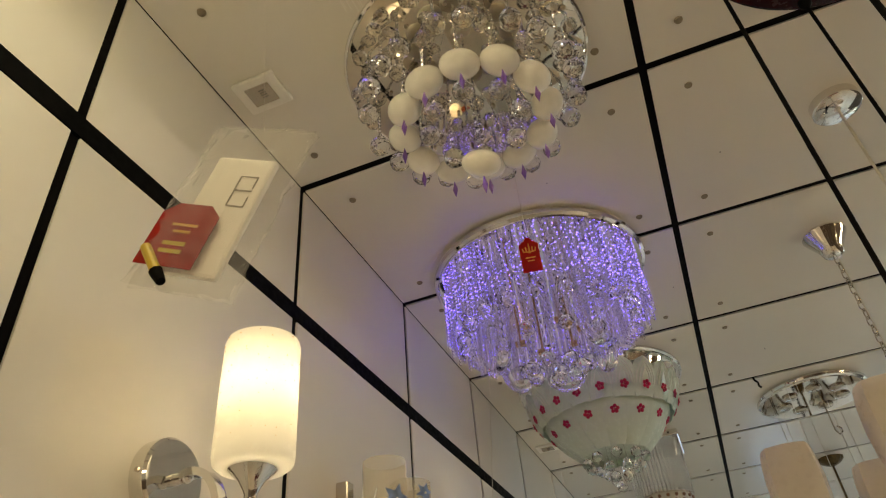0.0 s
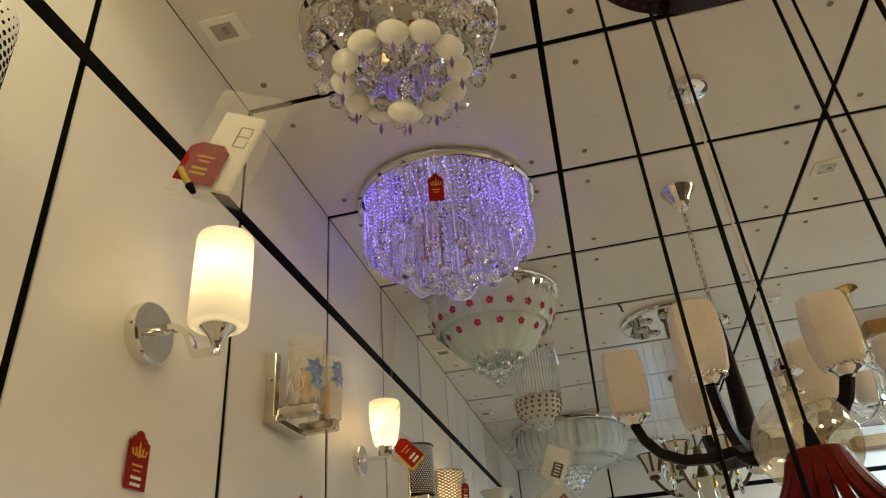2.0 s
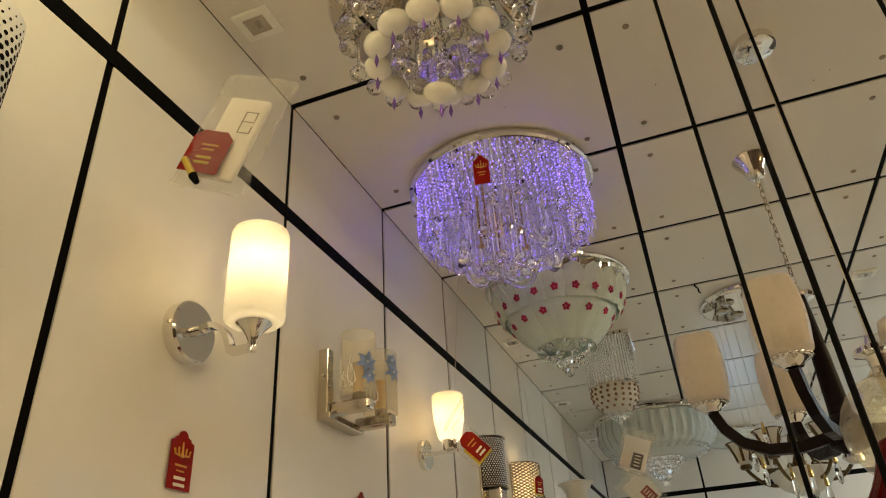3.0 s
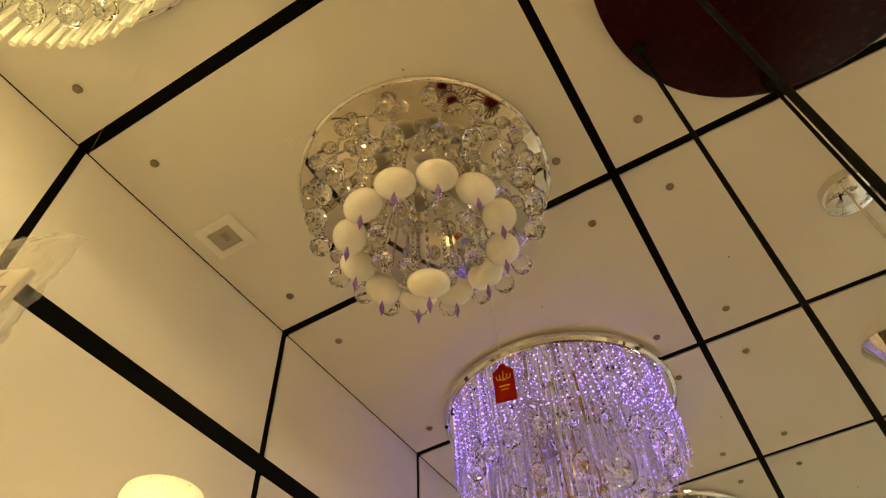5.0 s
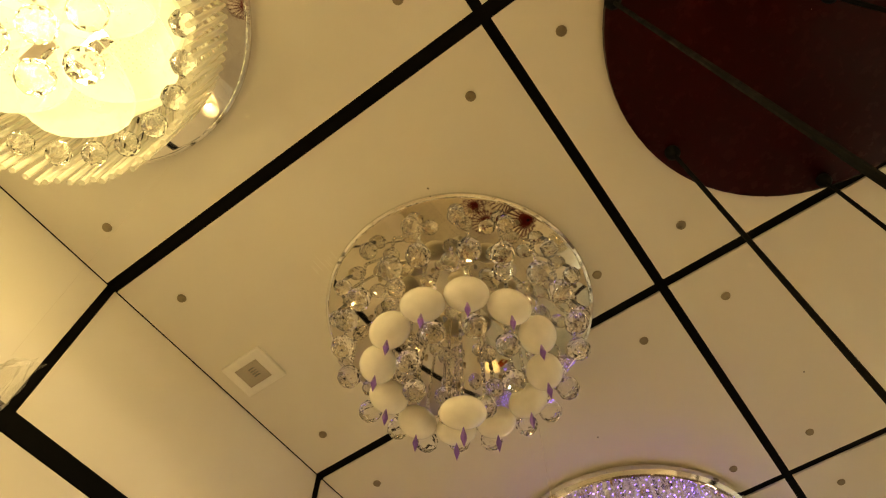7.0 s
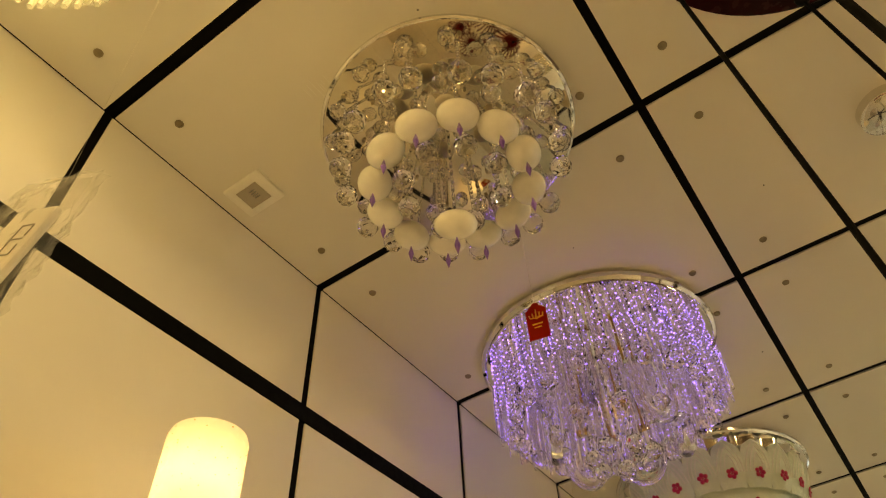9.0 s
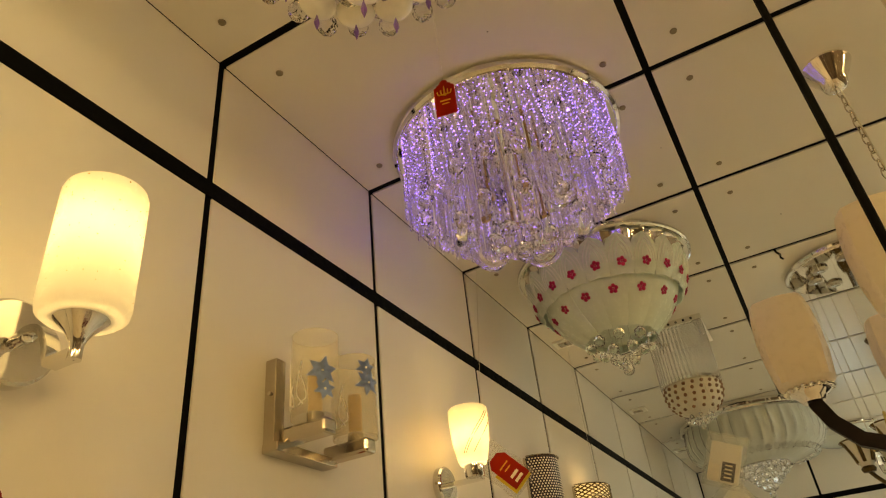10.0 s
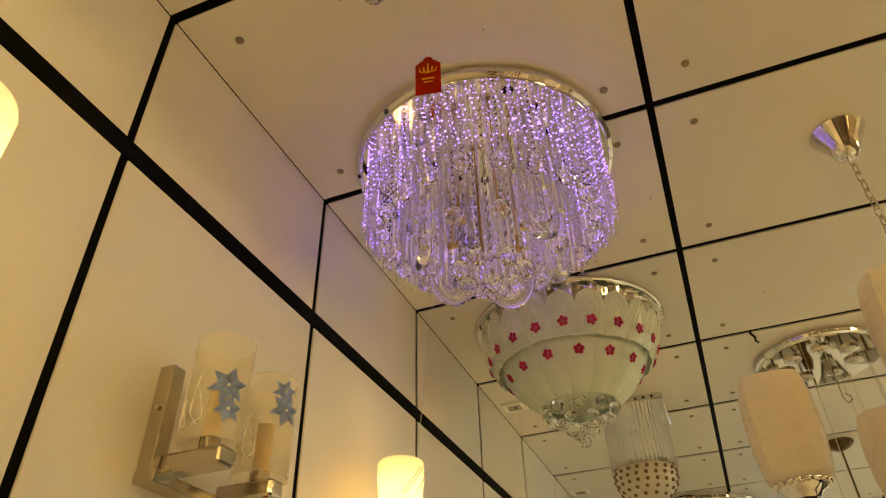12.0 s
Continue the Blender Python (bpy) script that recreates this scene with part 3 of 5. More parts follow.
# ---- small hanging crystal lamp with a dotted bowl ----
def dotted_lamp(x, y):
    ob = thing("ceiling_lamp", x, y, H, "small crystal string lamp with a copper-dotted bowl", "ceiling lamp")
    bm = B()
    box(bm, (-0.14, -0.15, -0.03), (0.14, 0.15, 0), 0.004)
    part("ceiling_plate", bm, M_MIRROR, ob, "square mirror plate", smooth=False)
    bm = B()
    for k in range(7):
        for s in (-1, 1):
            rod(bm, (-0.10 + 0.033 * k, s * 0.151, -0.015), (-0.10 + 0.033 * k, s * 0.153, -0.015), 0.005, None, 8)
    part("hole_row", bm, M_JOINT, ob)
    one = B()
    strand(one, 22, 0.0105, 0.0048, -0.03)
    me = mesh_of(one, "bead_string", M_CRYSTAL, False)
    for a, px, py in ring(46, 0.128):
        part("bead_string", me, None, ob, at=shift(px, py, 0, 0, 0, 0))
    bm = B()
    turned(bm, [(0.10, -0.235), (0.128, -0.25), (0.128, -0.262), (0.118, -0.265)], 32)
    part("collar", bm, M_CHROME, ob)
    bm = B()
    prof = [(0.118, -0.262), (0.122, -0.30), (0.108, -0.345), (0.075, -0.378), (0.03, -0.392), (0.002, -0.394)]
    turned(bm, prof, 32)
    bowl = part("bowl", bm, M_FROST, ob, "frosted bowl with copper dots")
    bm = B()
    for r, z, n in ((0.122, -0.278, 20), (0.1215, -0.302, 20), (0.114, -0.326, 19), (0.102, -0.350, 16), (0.080, -0.372, 12)):
        for a, px, py in ring(n, r, random.random()):
            ball(bm, (px, py, z), 0.0082, 7, 5)
    tagged(part("copper_dot", bm, M_BEAD, bowl, "copper-coloured dots"), kind="stuff")
    for r, n, z in ((0.06, 9, -0.405), (0.03, 6, -0.42), (0.0, 1, -0.445)):
        for a, px, py in ring(n, r):
            part("crystal_ball", ME_SMALLBALL, None, ob, at=shift(px, py, z, random.uniform(0, 60)))
            bm = B()
            rod(bm, (px, py, z + 0.01), (px, py, -0.385), 0.001, None, 4)
            part("wire", bm, M_CHROME, ob)
    return ob


dotted_lamp(0.525, 3.72)


# ---- large ribbed glass bowl lamp ----
def bowl_lamp(x, y):
    ob = thing("ceiling_lamp", x, y, H, "large pale ribbed glass bowl lamp with crystal tail", "ceiling lamp")
    round_plate(ob, 0.425, 0.045, M_MIRROR, "mirror-polished round plate")
    bm = B()
    prof = [(0.405, -0.05), (0.412, -0.12), (0.408, -0.18), (0.380, -0.235), (0.310, -0.280), (0.21, -0.305), (0.15, -0.312)]
    turned(bm, prof, 144, wave=lambda a, k: 1 + 0.012 * math.cos(36 * a))
    bowl = part("bowl", bm, M_BOWL, ob, "pale green fluted glass bowl")
    for a, px, py in ring(36, 1.0):
        bm = B()
        tube(bm, [(px * (r + 0.008), py * (r + 0.008), z) for r, z in prof[:4]], 0.0062, 6)
        part("glass_rib", bm, M_CRYSTAL, bowl)
    for r, n, z in ((0.335, 44, -0.275), (0.15, 16, -0.335), (0.12, 13, -0.36), (0.09, 10, -0.385), (0.06, 8, -0.415), (0.03, 5, -0.445), (0.0, 1, -0.485)):
        for a, px, py in ring(n, r, z * 9):
            part("crystal_ball", ME_BALL, None, ob, at=shift(px, py, z, random.uniform(0, 60), 0, random.uniform(0, 90)))
            bm = B()
            rod(bm, (px, py, z + 0.018), (px, py, min(-0.25, z + 0.05)), 0.0012, None, 4)
            part("wire", bm, M_CHROME, ob)
    bm = B()
    turned(bm, [(0.001, -0.285), (0.160, -0.300), (0.160, -0.316), (0.001, -0.300)], 32)
    part("lower_disc", bm, M_CHROME, ob)
    return ob


bowl_lamp(0.60, 5.46)


# ---- bright lit crystal lamp ----
def lit_rod_lamp(x, y):
    ob = thing("ceiling_lamp", x, y, H, "brightly lit crystal rod ceiling lamp with acrylic petals", "ceiling lamp")
    round_plate(ob, 0.25, 0.014, M_MIRROR, "mirror-polished round plate")
    for i, (a, px, py) in enumerate(ring(84, 0.216)):
        part("glass_rod", ME_WROD, None, ob, at=shift(px, py, -0.014, random.uniform(-1.5, 1.5), random.uniform(-1.5, 1.5)))
    for a, px, py in ring(22, 0.192, 0.06):
        part("glass_ball", ME_BALL, None, ob, at=shift(px, py, -0.128, random.uniform(0, 60)) @ Matrix.Diagonal((0.95, 0.95, 0.95, 1)))
        bm = B()
        rod(bm, (px, py, -0.112), (px, py, -0.014), 0.0012, None, 4)
        part("wire", bm, M_CHROME, ob)
    bm = B()
    turned(bm, [(0.001, -0.046), (0.10, -0.048), (0.150, -0.058), (0.172, -0.076), (0.168, -0.080), (0.10, -0.054), (0.001, -0.052)], 56, wave=lambda t, q: 1 + 0.035 * math.cos(9 * t))
    part("acrylic_dish", bm, M_HOT, ob, "glowing yellow-white scalloped dish")
    for k, (a, px, py) in enumerate(ring(6, 0.092)):
        bm = B()
        turned(bm, [(0.005, -0.060), (0.05, -0.068), (0.078, -0.090), (0.086, -0.112)], 28, (px, py, 0), lambda t, q: 1 + 0.08 * math.cos(3 * t + q))
        bmesh.ops.solidify(bm, geom=bm.faces[:], thickness=0.003)
        leaf = part("acrylic_petal", bm, M_HOT, ob, "glowing yellow-white acrylic petal" if k == 0 else "")
        bm = B()
        for i in range(-5, 6):
            for j in range(-5, 6):
                qx, qy = 0.0085 * i, 0.0085 * j
                q = math.hypot(qx, qy)
                if q < 0.046:
                    zz = -0.0632 - 0.008 * q / 0.05
                    peg(bm, (px + qx, py + qy, zz + 0.001), (px + qx, py + qy, zz - 0.0012), 0.0011, 0.0011, 5)
        tagged(part("stud", bm, M_WARMROD, leaf, "rows of tiny clear studs"), kind="stuff")
    for a, px, py in list(ring(6, 0.075, 0.4)) + [(0, 0, 0)]:
        part("crystal_ball", ME_BALL, None, ob, at=shift(px, py, -0.145, 20, 30, 0) @ Matrix.Diagonal((1.35, 1.35, 1.35, 1)))
        bm = B()
        rod(bm, (px, py, -0.12), (px, py, -0.014), 0.0015, None, 5)
        part("wire", bm, M_CHROME, ob)
    for sx, sy in ((-0.05, 0.02), (0.03, -0.04), (0.02, 0.06)):
        bm = B()
        box(bm, (sx - 0.03, sy - 0.012, -0.11), (sx + 0.03, sy + 0.012, -0.106))
        part("perforated_strip", bm, M_CHROME, ob, smooth=False)
    return ob


lit_rod_lamp(0.355, 0.435)
lamp(0.355, 0.435, H - 0.20, 2.2, (1.0, 0.90, 0.56), 0.06)


# ---- wall lamps ----
def wall_plate(ob, r, depth, z=0.0):
    bm = B()
    m = Matrix.Translation((0, 0, z)) @ Matrix.Rotation(radians(90), 4, "Y")
    rings = turned(bm, [(0.001, 0), (r, 0), (r, depth - 0.004), (r - 0.004, depth), (0.001, depth)], 48)
    bmesh.ops.transform(bm, matrix=m, verts=bm.verts[:])
    pl = part("wall_plate", bm, M_CHROME, ob, "polished round chrome plate")
    bm = B()
    for s in (-1, 1):
        rod(bm, (depth * 0.5, s * (r - 0.001), z), (depth * 0.5, s * (r + 0.002), z), 0.0035, None, 10)
    part("screw", bm, M_NICKEL, pl)


def cylinder_wall_lamp(x, y, z, turn=0, group=""):
    """Chrome arm and cup with a tall lit cylinder of speckled opal glass."""
    ob = thing("wall_lamp", x, y, z, "lit opal glass cylinder lamp on a chrome wall arm", "wall lamp", group, turn=turn)
    wall_plate(ob, 0.060, 0.026)
    bm = B()
    rod(bm, (0.026, 0, 0.0), (0.046, 0, 0.0), 0.009, 0.007, 14)
    ball(bm, (0.046, 0, 0.0), 0.0095)
    part("knob", bm, M_CHROME, ob)
    bm = B()
    pts = [(0.040, 0, 0.0)] + bend((0.052, 0, 0.004), (0.098, 0, 0.004), (0.110, 0, -0.058), 8) + [(0.155, 0, -0.058)]
    strap(bm, pts, (0, 1, 0), 0.019, 0.011)
    part("arm", bm, M_CHROME, ob, "flat curved chrome arm")
    bm = B()
    turned(bm, [(0.001, -0.066), (0.0085, -0.066), (0.0085, -0.046), (0.011, -0.040), (0.018, -0.028), (0.030, -0.016), (0.036, -0.010), (0.001, -0.008)], 32, (0.155, 0, 0))
    part("cup", bm, M_CHROME, ob, "flared chrome cup")
    bm = B()
    turned(bm, [(0.020, -0.014), (0.047, -0.012), (0.054, -0.006), (0.056, 0.004), (0.0555, 0.172), (0.053, 0.180), (0.047, 0.183), (0.044, 0.178), (0.044, 0.0)], 48, (0.155, 0, 0))
    shade = part("shade", bm, M_LIT, ob, "glowing cream speckled glass cylinder")
    if not group:
        bm = B()
        for k in range(90):
            a, zz = random.uniform(0, 2 * math.pi), 0.01 + 0.165 * random.random() ** 0.7
            c, s = math.cos(a), math.sin(a)
            peg(bm, (0.155 + 0.0550 * c, 0.0550 * s, zz), (0.155 + 0.0563 * c, 0.0563 * s, zz), random.uniform(0.0005, 0.0013), 0.0004, 5)
        tagged(part("speckle", bm, M_AMBER, shade, "scattered brown speckles"), kind="stuff")
    bm = B()
    ball(bm, (0.155, 0, 0.055), 0.020, 12, 10, (1, 1, 1.5))
    part("bulb", bm, M_HOT, ob)
    return ob


cylinder_wall_lamp(0, 1.088, 1.885)
lamp(0.155, 1.088, 1.885 + 0.108, 0.27, (1.0, 0.82, 0.56), 0.02)


def marbled_wall_lamp(x, y, z):
    ob = thing("wall_lamp", x, y, z, "lit tapered marbled glass lamp on a chrome wall arm", "wall lamp")
    wall_plate(ob, 0.050, 0.020)
    bm = B()
    box(bm, (0.018, -0.008, -0.006), (0.125, 0.008, 0.006), 0.002)
    part("arm", bm, M_CHROME, ob, "straight flat chrome arm", smooth=False)
    bm = B()
    turned(bm, [(0.001, 0.0), (0.024, 0.0), (0.026, 0.004), (0.026, 0.034), (0.001, 0.034)], 28, (0.10, 0, 0.004))
    part("cup", bm, M_CHROME, ob)
    bm = B()
    turned(bm, [(0.020, 0.036), (0.034, 0.038), (0.040, 0.05), (0.050, 0.10), (0.054, 0.15), (0.054, 0.185), (0.050, 0.190), (0.046, 0.185), (0.046, 0.15), (0.034, 0.06)], 40, (0.10, 0, 0))
    sh = part("shade", bm, M_LIT2, ob, "glowing marbled glass shade")
    bm = B()
    for k, s in ((0.25, 1), (0.40, 1), (0.9, 1)):
        pts = []
        for i in range(14):
            t = i / 13
            a = -1.9 + k + s * 1.5 * t
            zz = 0.06 + 0.11 * t
            r = 0.0415 + 0.0135 * min(1, (zz - 0.05) / 0.09)
            pts.append((0.10 + r * math.cos(a), r * math.sin(a), zz))
        tube(bm, pts, 0.0009, 5)
    part("vein", bm, M_BEAD, sh, "thin brown veins")
    return ob


marbled_wall_lamp(0, 2.28, 1.887)
lamp(0.10, 2.28, 2.0, 0.28, (1.0, 0.84, 0.60), 0.02)


def perforated_lamp(x, y, z):
    """A white metal cylinder pierced with rows of round holes of growing size."""
    ob = thing("wall_lamp", x, y, z, "white perforated metal cylinder wall lamp", "wall lamp")
    wall_plate(ob, 0.050, 0.02, -0.08)
    bm = B()
    rod(bm, (0.018, 0, -0.08), (0.10, 0, -0.08), 0.008)
    rod(bm, (0.10, 0, -0.085), (0.10, 0, -0.06), 0.02, 0.03, 20)
    part("arm", bm, M_CHROME, ob)
    bm = B()
    turned(bm, [(0.02, -0.072), (0.048, -0.072), (0.058, -0.062), (0.062, -0.05), (0.062, 0.118), (0.058, 0.124), (0.054, 0.118), (0.056, -0.05)], 48, (0.10, 0, 0))
    sh = part("shade", bm, M_WHITEPRINT, ob, "white enamelled shade")
    bm = B()
    for k in range(14):
        zz = -0.050 + 0.0120 * k
        for a, px, py in ring(30, 0.0622, 0.105 * (k % 2)):
            size = 0.0014 + 0.0031 * max(0, math.sin(math.pi * k / 13))
            peg(bm, (0.10 + px * 0.995, py * 0.995, zz), (0.10 + px * 1.006, py * 1.006, zz), size, size, 8)
    tagged(part("hole", bm, M_JOINT, sh, "rows of round holes"), kind="stuff")
    return ob


perforated_lamp(0.0, 0.505, 1.983)


def star_points(n, r1, r2):
    return [((r1 if i % 2 == 0 else r2) * math.cos(math.pi * i / n + 0.3), (r1 if i % 2 == 0 else r2) * math.sin(math.pi * i / n + 0.3)) for i in range(2 * n)]


def wrap_on(bm, cx, cy, cz, r, outline, a0):
    """Lays a flat outline on an upright cylinder as a thin raised skin."""
    mid = bm.verts.new((cx + (r + 0.0034) * math.cos(a0), cy + (r + 0.0034) * math.sin(a0), cz))
    vs = [bm.verts.new((cx + (r + 0.0030) * math.cos(a0 + u / r), cy + (r + 0.0030) * math.sin(a0 + u / r), cz + v)) for u, v in outline]
    for i in range(len(vs)):
        bm.faces.new((mid, vs[i], vs[(i + 1) % len(vs)]))


def twin_glass_lamp(x, y, z):
    ob = thing("wall_lamp", x, y, z, "twin frosted glass wall lamp with blue flower stickers", "wall lamp")
    bm = B()
    box(bm, (0.0, -0.014, 0.0), (0.028, 0.014, 0.172), 0.002)
    part("upright_bar", bm, M_NICKEL, ob, "polished square nickel bar", smooth=False)
    bm = B()
    box(bm, (0.0, -0.016, -0.014), (0.038, 0.168, 0.004), 0.002)
    part("base_bar", bm, M_NICKEL, ob, smooth=False)
    bm = B()
    rod(bm, (0.015, -0.0158, 0.10), (0.015, -0.018, 0.10), 0.004, None, 12)
    part("screw", bm, M_CHROME, ob)
    for dy, zz, high, low, face, big in ((0.018, 0.002, 0.083, 0.047, -0.62, 0), (0.148, -0.008, 0.140, 0.108, -0.42, 1)):
        bm = B()
        box(bm, (0.028, dy - 0.018, zz), (0.135, dy + 0.018, zz + 0.030), 0.006)
        arm = part("arm", bm, M_NICKEL, ob, smooth=False)
        c = (0.098, dy, zz + 0.030)
        bm = B()
        rod(bm, c, (c[0], c[1], c[2] + 0.016), 0.016, None, 20)
        part("cup", bm, M_NICKEL, ob)
        bm = B()
        turned(bm, [(0.0435, 0.004), (0.046, 0.004), (0.046, 0.172), (0.0445, 0.173), (0.0435, 0.172), (0.0435, 0.004)], 40, c)
        glass = part("glass", bm, M_FROSTCLEAR, ob, "frosted glass cylinder with printed flowers")
        bm = B()
        rod(bm, (c[0], c[1], c[2] + 0.016), (c[0], c[1], c[2] + 0.095), 0.0135, None, 18)
        part("candle_sleeve", bm, M_AMBER, ob, "amber candle sleeve")
        bm = B()
        wrap_on(bm, *c[:2], c[2] + high, 0.046, star_points(6, 0.023 if big else 0.031, 0.012 if big else 0.016), face)
        wrap_on(bm, *c[:2], c[2] + low, 0.0464, star_points(6, 0.030 if big else 0.022, 0.015 if big else 0.012), face + 0.1)
        st = part("flower_sticker", bm, M_STAR, glass, "blue star-shaped flower stickers", smooth=False)
        for zc, a0 in ((high, face), (low, face + 0.1)):
            bm = B()
            ball(bm, (c[0] + 0.0495 * math.cos(a0), c[1] + 0.0495 * math.sin(a0), c[2] + zc), 0.0025, 8, 6)
            part("pearl", bm, M_WHITEPRINT, glass)
        bm = B()
        for k, (ang, s) in enumerate(((-2.2, 1), (-1.9, -1), (-1.6, 1), (-2.4, -1), (-1.4, -1), (-2.6, 1))):
            pts = []
            for i in range(12):
                t = i / 11
                q = ang + s * (0.25 * t + 0.22 * math.sin(4 * t))
                pts.append((c[0] + 0.0467 * math.cos(q), c[1] + 0.0467 * math.sin(q), c[2] + 0.015 + (0.03 + 0.014 * k) * t + 0.006 * math.cos(7 * t)))
            tube(bm, pts, 0.0012, 5)
        part("scroll_print", bm, M_WHITEPRINT, glass, "white scroll print")
    return ob


twin_glass_lamp(0.0, 1.600, 1.852)


def lattice_lamp(x, y, z, lit, r):
    ob = thing("wall_lamp", x, y, z, "lit half-round wall lamp behind a gold lattice" if lit else "black half-round wall lamp with rows of white dots", "wall lamp")
    bm = B()
    box(bm, (0.0, -r - 0.006, -0.05), (0.010, r + 0.002, 0.20), 0.002)
    part("back_plate", bm, M_NICKEL, ob, smooth=False)
    bm = B()
    box(bm, (0.010, -0.045, -0.045), (0.075, 0.045, -0.004), 0.003)
    part("base", bm, M_NICKEL, ob, "square steel base", smooth=False)
    for dy in (-0.03, 0.03):
        bm = B()
        rod(bm, (0.060, dy, -0.042), (0.060, dy, -0.012), 0.008, None, 12)
        part("knob", bm, M_CHROME, ob)
    n, h0, h1, q = 20, 0.0, 0.205, r - 0.003
    bm = B()
    shell = [[bm.verts.new((0.010 + e * math.sin(math.pi * i / n), -e * math.cos(math.pi * i / n), zz)) for i in range(n + 1)] for e, zz in ((q, h0), (q, h1), (q - 0.003, h1), (q - 0.003, h0))]
    for k in range(4):
        for i in range(n):
            bm.faces.new((shell[k][i], shell[k][i + 1], shell[(k + 1) % 4][i + 1], shell[(k + 1) % 4][i]))
    part("diffuser", bm, M_LIT2 if lit else M_LATTICE, ob, "glowing cream diffuser" if lit else "black half-round sleeve")
    bm = B()
    if lit:
        for s in (-1, 1):
            for k in range(-9, 17):
                pts = []
                for i in range(13):
                    t = i / 12
                    zz = h0 + 0.0145 * k + (0.17 * t if s > 0 else 0.17 * (1 - t))
                    if h0 <= zz <= h1:
                        pts.append((0.010 + r * math.sin(math.pi * t), -r * math.cos(math.pi * t), zz))
                if len(pts) > 1:
                    tube(bm, pts, 0.0026, 5)
        part("lattice", bm, M_BRONZE, ob, "diamond lattice sleeve")
    else:
        rows, cols = 22, 23
        for k in range(rows):
            for i in range(cols):
                t = math.pi * (i + 0.5 + 0.5 * (k % 2)) / (cols + 0.5)
                zz = h0 + 0.010 + 0.0088 * k
                c, e = -math.cos(t), math.sin(t)
                peg(bm, (0.010 + (q - 0.001) * e, (q - 0.001) * c, zz), (0.010 + (q + 0.0008) * e, (q + 0.0008) * c, zz), 0.0031, 0.0028, 8)
        tagged(part("dot", bm, M_WHITEPRINT, ob, "rows of round white dots"), kind="stuff")
    for zz in (h0, h1):
        bm = B()
        tube(bm, [(0.010 + r * math.sin(math.pi * i / 16), -r * math.cos(math.pi * i / 16), zz) for i in range(17)], 0.003, 6)
        part("edge_trim", bm, M_NICKEL, ob)
    return ob


lattice_lamp(0.0, 2.985, 1.880, False, 0.085)
lattice_lamp(0.0, 3.50, 1.860, True, 0.110)
lamp(0.045, 3.50, 1.95, 0.5, WARM, 0.015)


def scroll_wall_lamp(x, y, z):
    ob = thing("wall_lamp", x, y, z, "antique bronze scroll wall lamp with frosted bell shade", "wall lamp")
    bm = B()
    box(bm, (0, -0.02, -0.09), (0.012, 0.02, 0.09), 0.005)
    ball(bm, (0.012, 0, 0.085), 0.018, 12, 8, (0.6, 1, 1.2))
    ball(bm, (0.012, 0, -0.085), 0.018, 12, 8, (0.6, 1, 1.2))
    part("wall_plate", bm, M_BRONZE, ob)
    bm = B()
    tube(bm, bend((0.01, 0, -0.02), (0.09, 0, -0.14), (0.20, 0, -0.005), 14), [0.011, 0.012, 0.013, 0.014, 0.014, 0.014, 0.013, 0.013, 0.012, 0.012, 0.011, 0.011, 0.010, 0.010, 0.010], 10)
    tube(bm, [(0.07 + 0.028 * (1 - t * 0.7) * math.cos(9 * t + 3), 0, -0.02 + 0.035 * (1 - t * 0.7) * math.sin(9 * t + 3)) for t in [i / 20 for i in range(21)]], 0.006, 8)
    part("arm", bm, M_BRONZE, ob, "scrolled bronze arm")
    bm = B()
    turned(bm, [(0.001, -0.012), (0.03, -0.012), (0.036, 0.0), (0.03, 0.012), (0.001, 0.012)], 28, (0.20, 0, 0))
    part("cup", bm, M_BRONZE, ob)
    bm = B()
    turned(bm, [(0.028, 0.01), (0.045, 0.02), (0.056, 0.05), (0.062, 0.09), (0.078, 0.125), (0.098, 0.138), (0.094, 0.140), (0.072, 0.127), (0.058, 0.09), (0.05, 0.05), (0.03, 0.02)], 48, (0.20, 0, 0), lambda a, k: 1 + (0.05 * math.cos(6 * a) if 4 <= k <= 7 else 0))
    part("shade", bm, M_FROST, ob, "frosted bell-shaped glass shade")
    return ob


scroll_wall_lamp(0.0, 4.02, 1.905)


def crystal_wall_lamp(x, y, z):
    ob = thing("wall_lamp", x, y, z, "small chrome wall lamp hung with crystal balls", "wall lamp")
    wall_plate(ob, 0.055, 0.018)
    bm = B()
    tube(bm, bend((0.015, 0, 0), (0.09, 0, -0.06), (0.12, 0, 0.02), 8), 0.007, 8)
    part("arm", bm, M_CHROME, ob)
    bm = B()
    turned(bm, [(0.001, 0.02), (0.06, 0.026), (0.066, 0.034), (0.001, 0.034)], 28, (0.12, 0, 0))
    part("dish", bm, M_CHROME, ob)
    for r, n, zz in ((0.058, 10, -0.01), (0.040, 7, -0.045), (0.0, 1, -0.085)):
        for a, px, py in ring(n, r, zz):
            part("crystal_ball", ME_BALL, None, ob, at=shift(0.12 + px, py, zz, random.uniform(0, 60)))
            bm = B()
            rod(bm, (0.12 + px, py, zz + 0.018), (0.12 + px, py, 0.024), 0.001, None, 4)
            part("wire", bm, M_CHROME, ob)
    bm = B()
    turned(bm, [(0.02, 0.034), (0.044, 0.05), (0.05, 0.12), (0.046, 0.12), (0.04, 0.05)], 28, (0.12, 0, 0))
    part("shade", bm, M_FROST, ob, "frosted glass cylinder")
    return ob


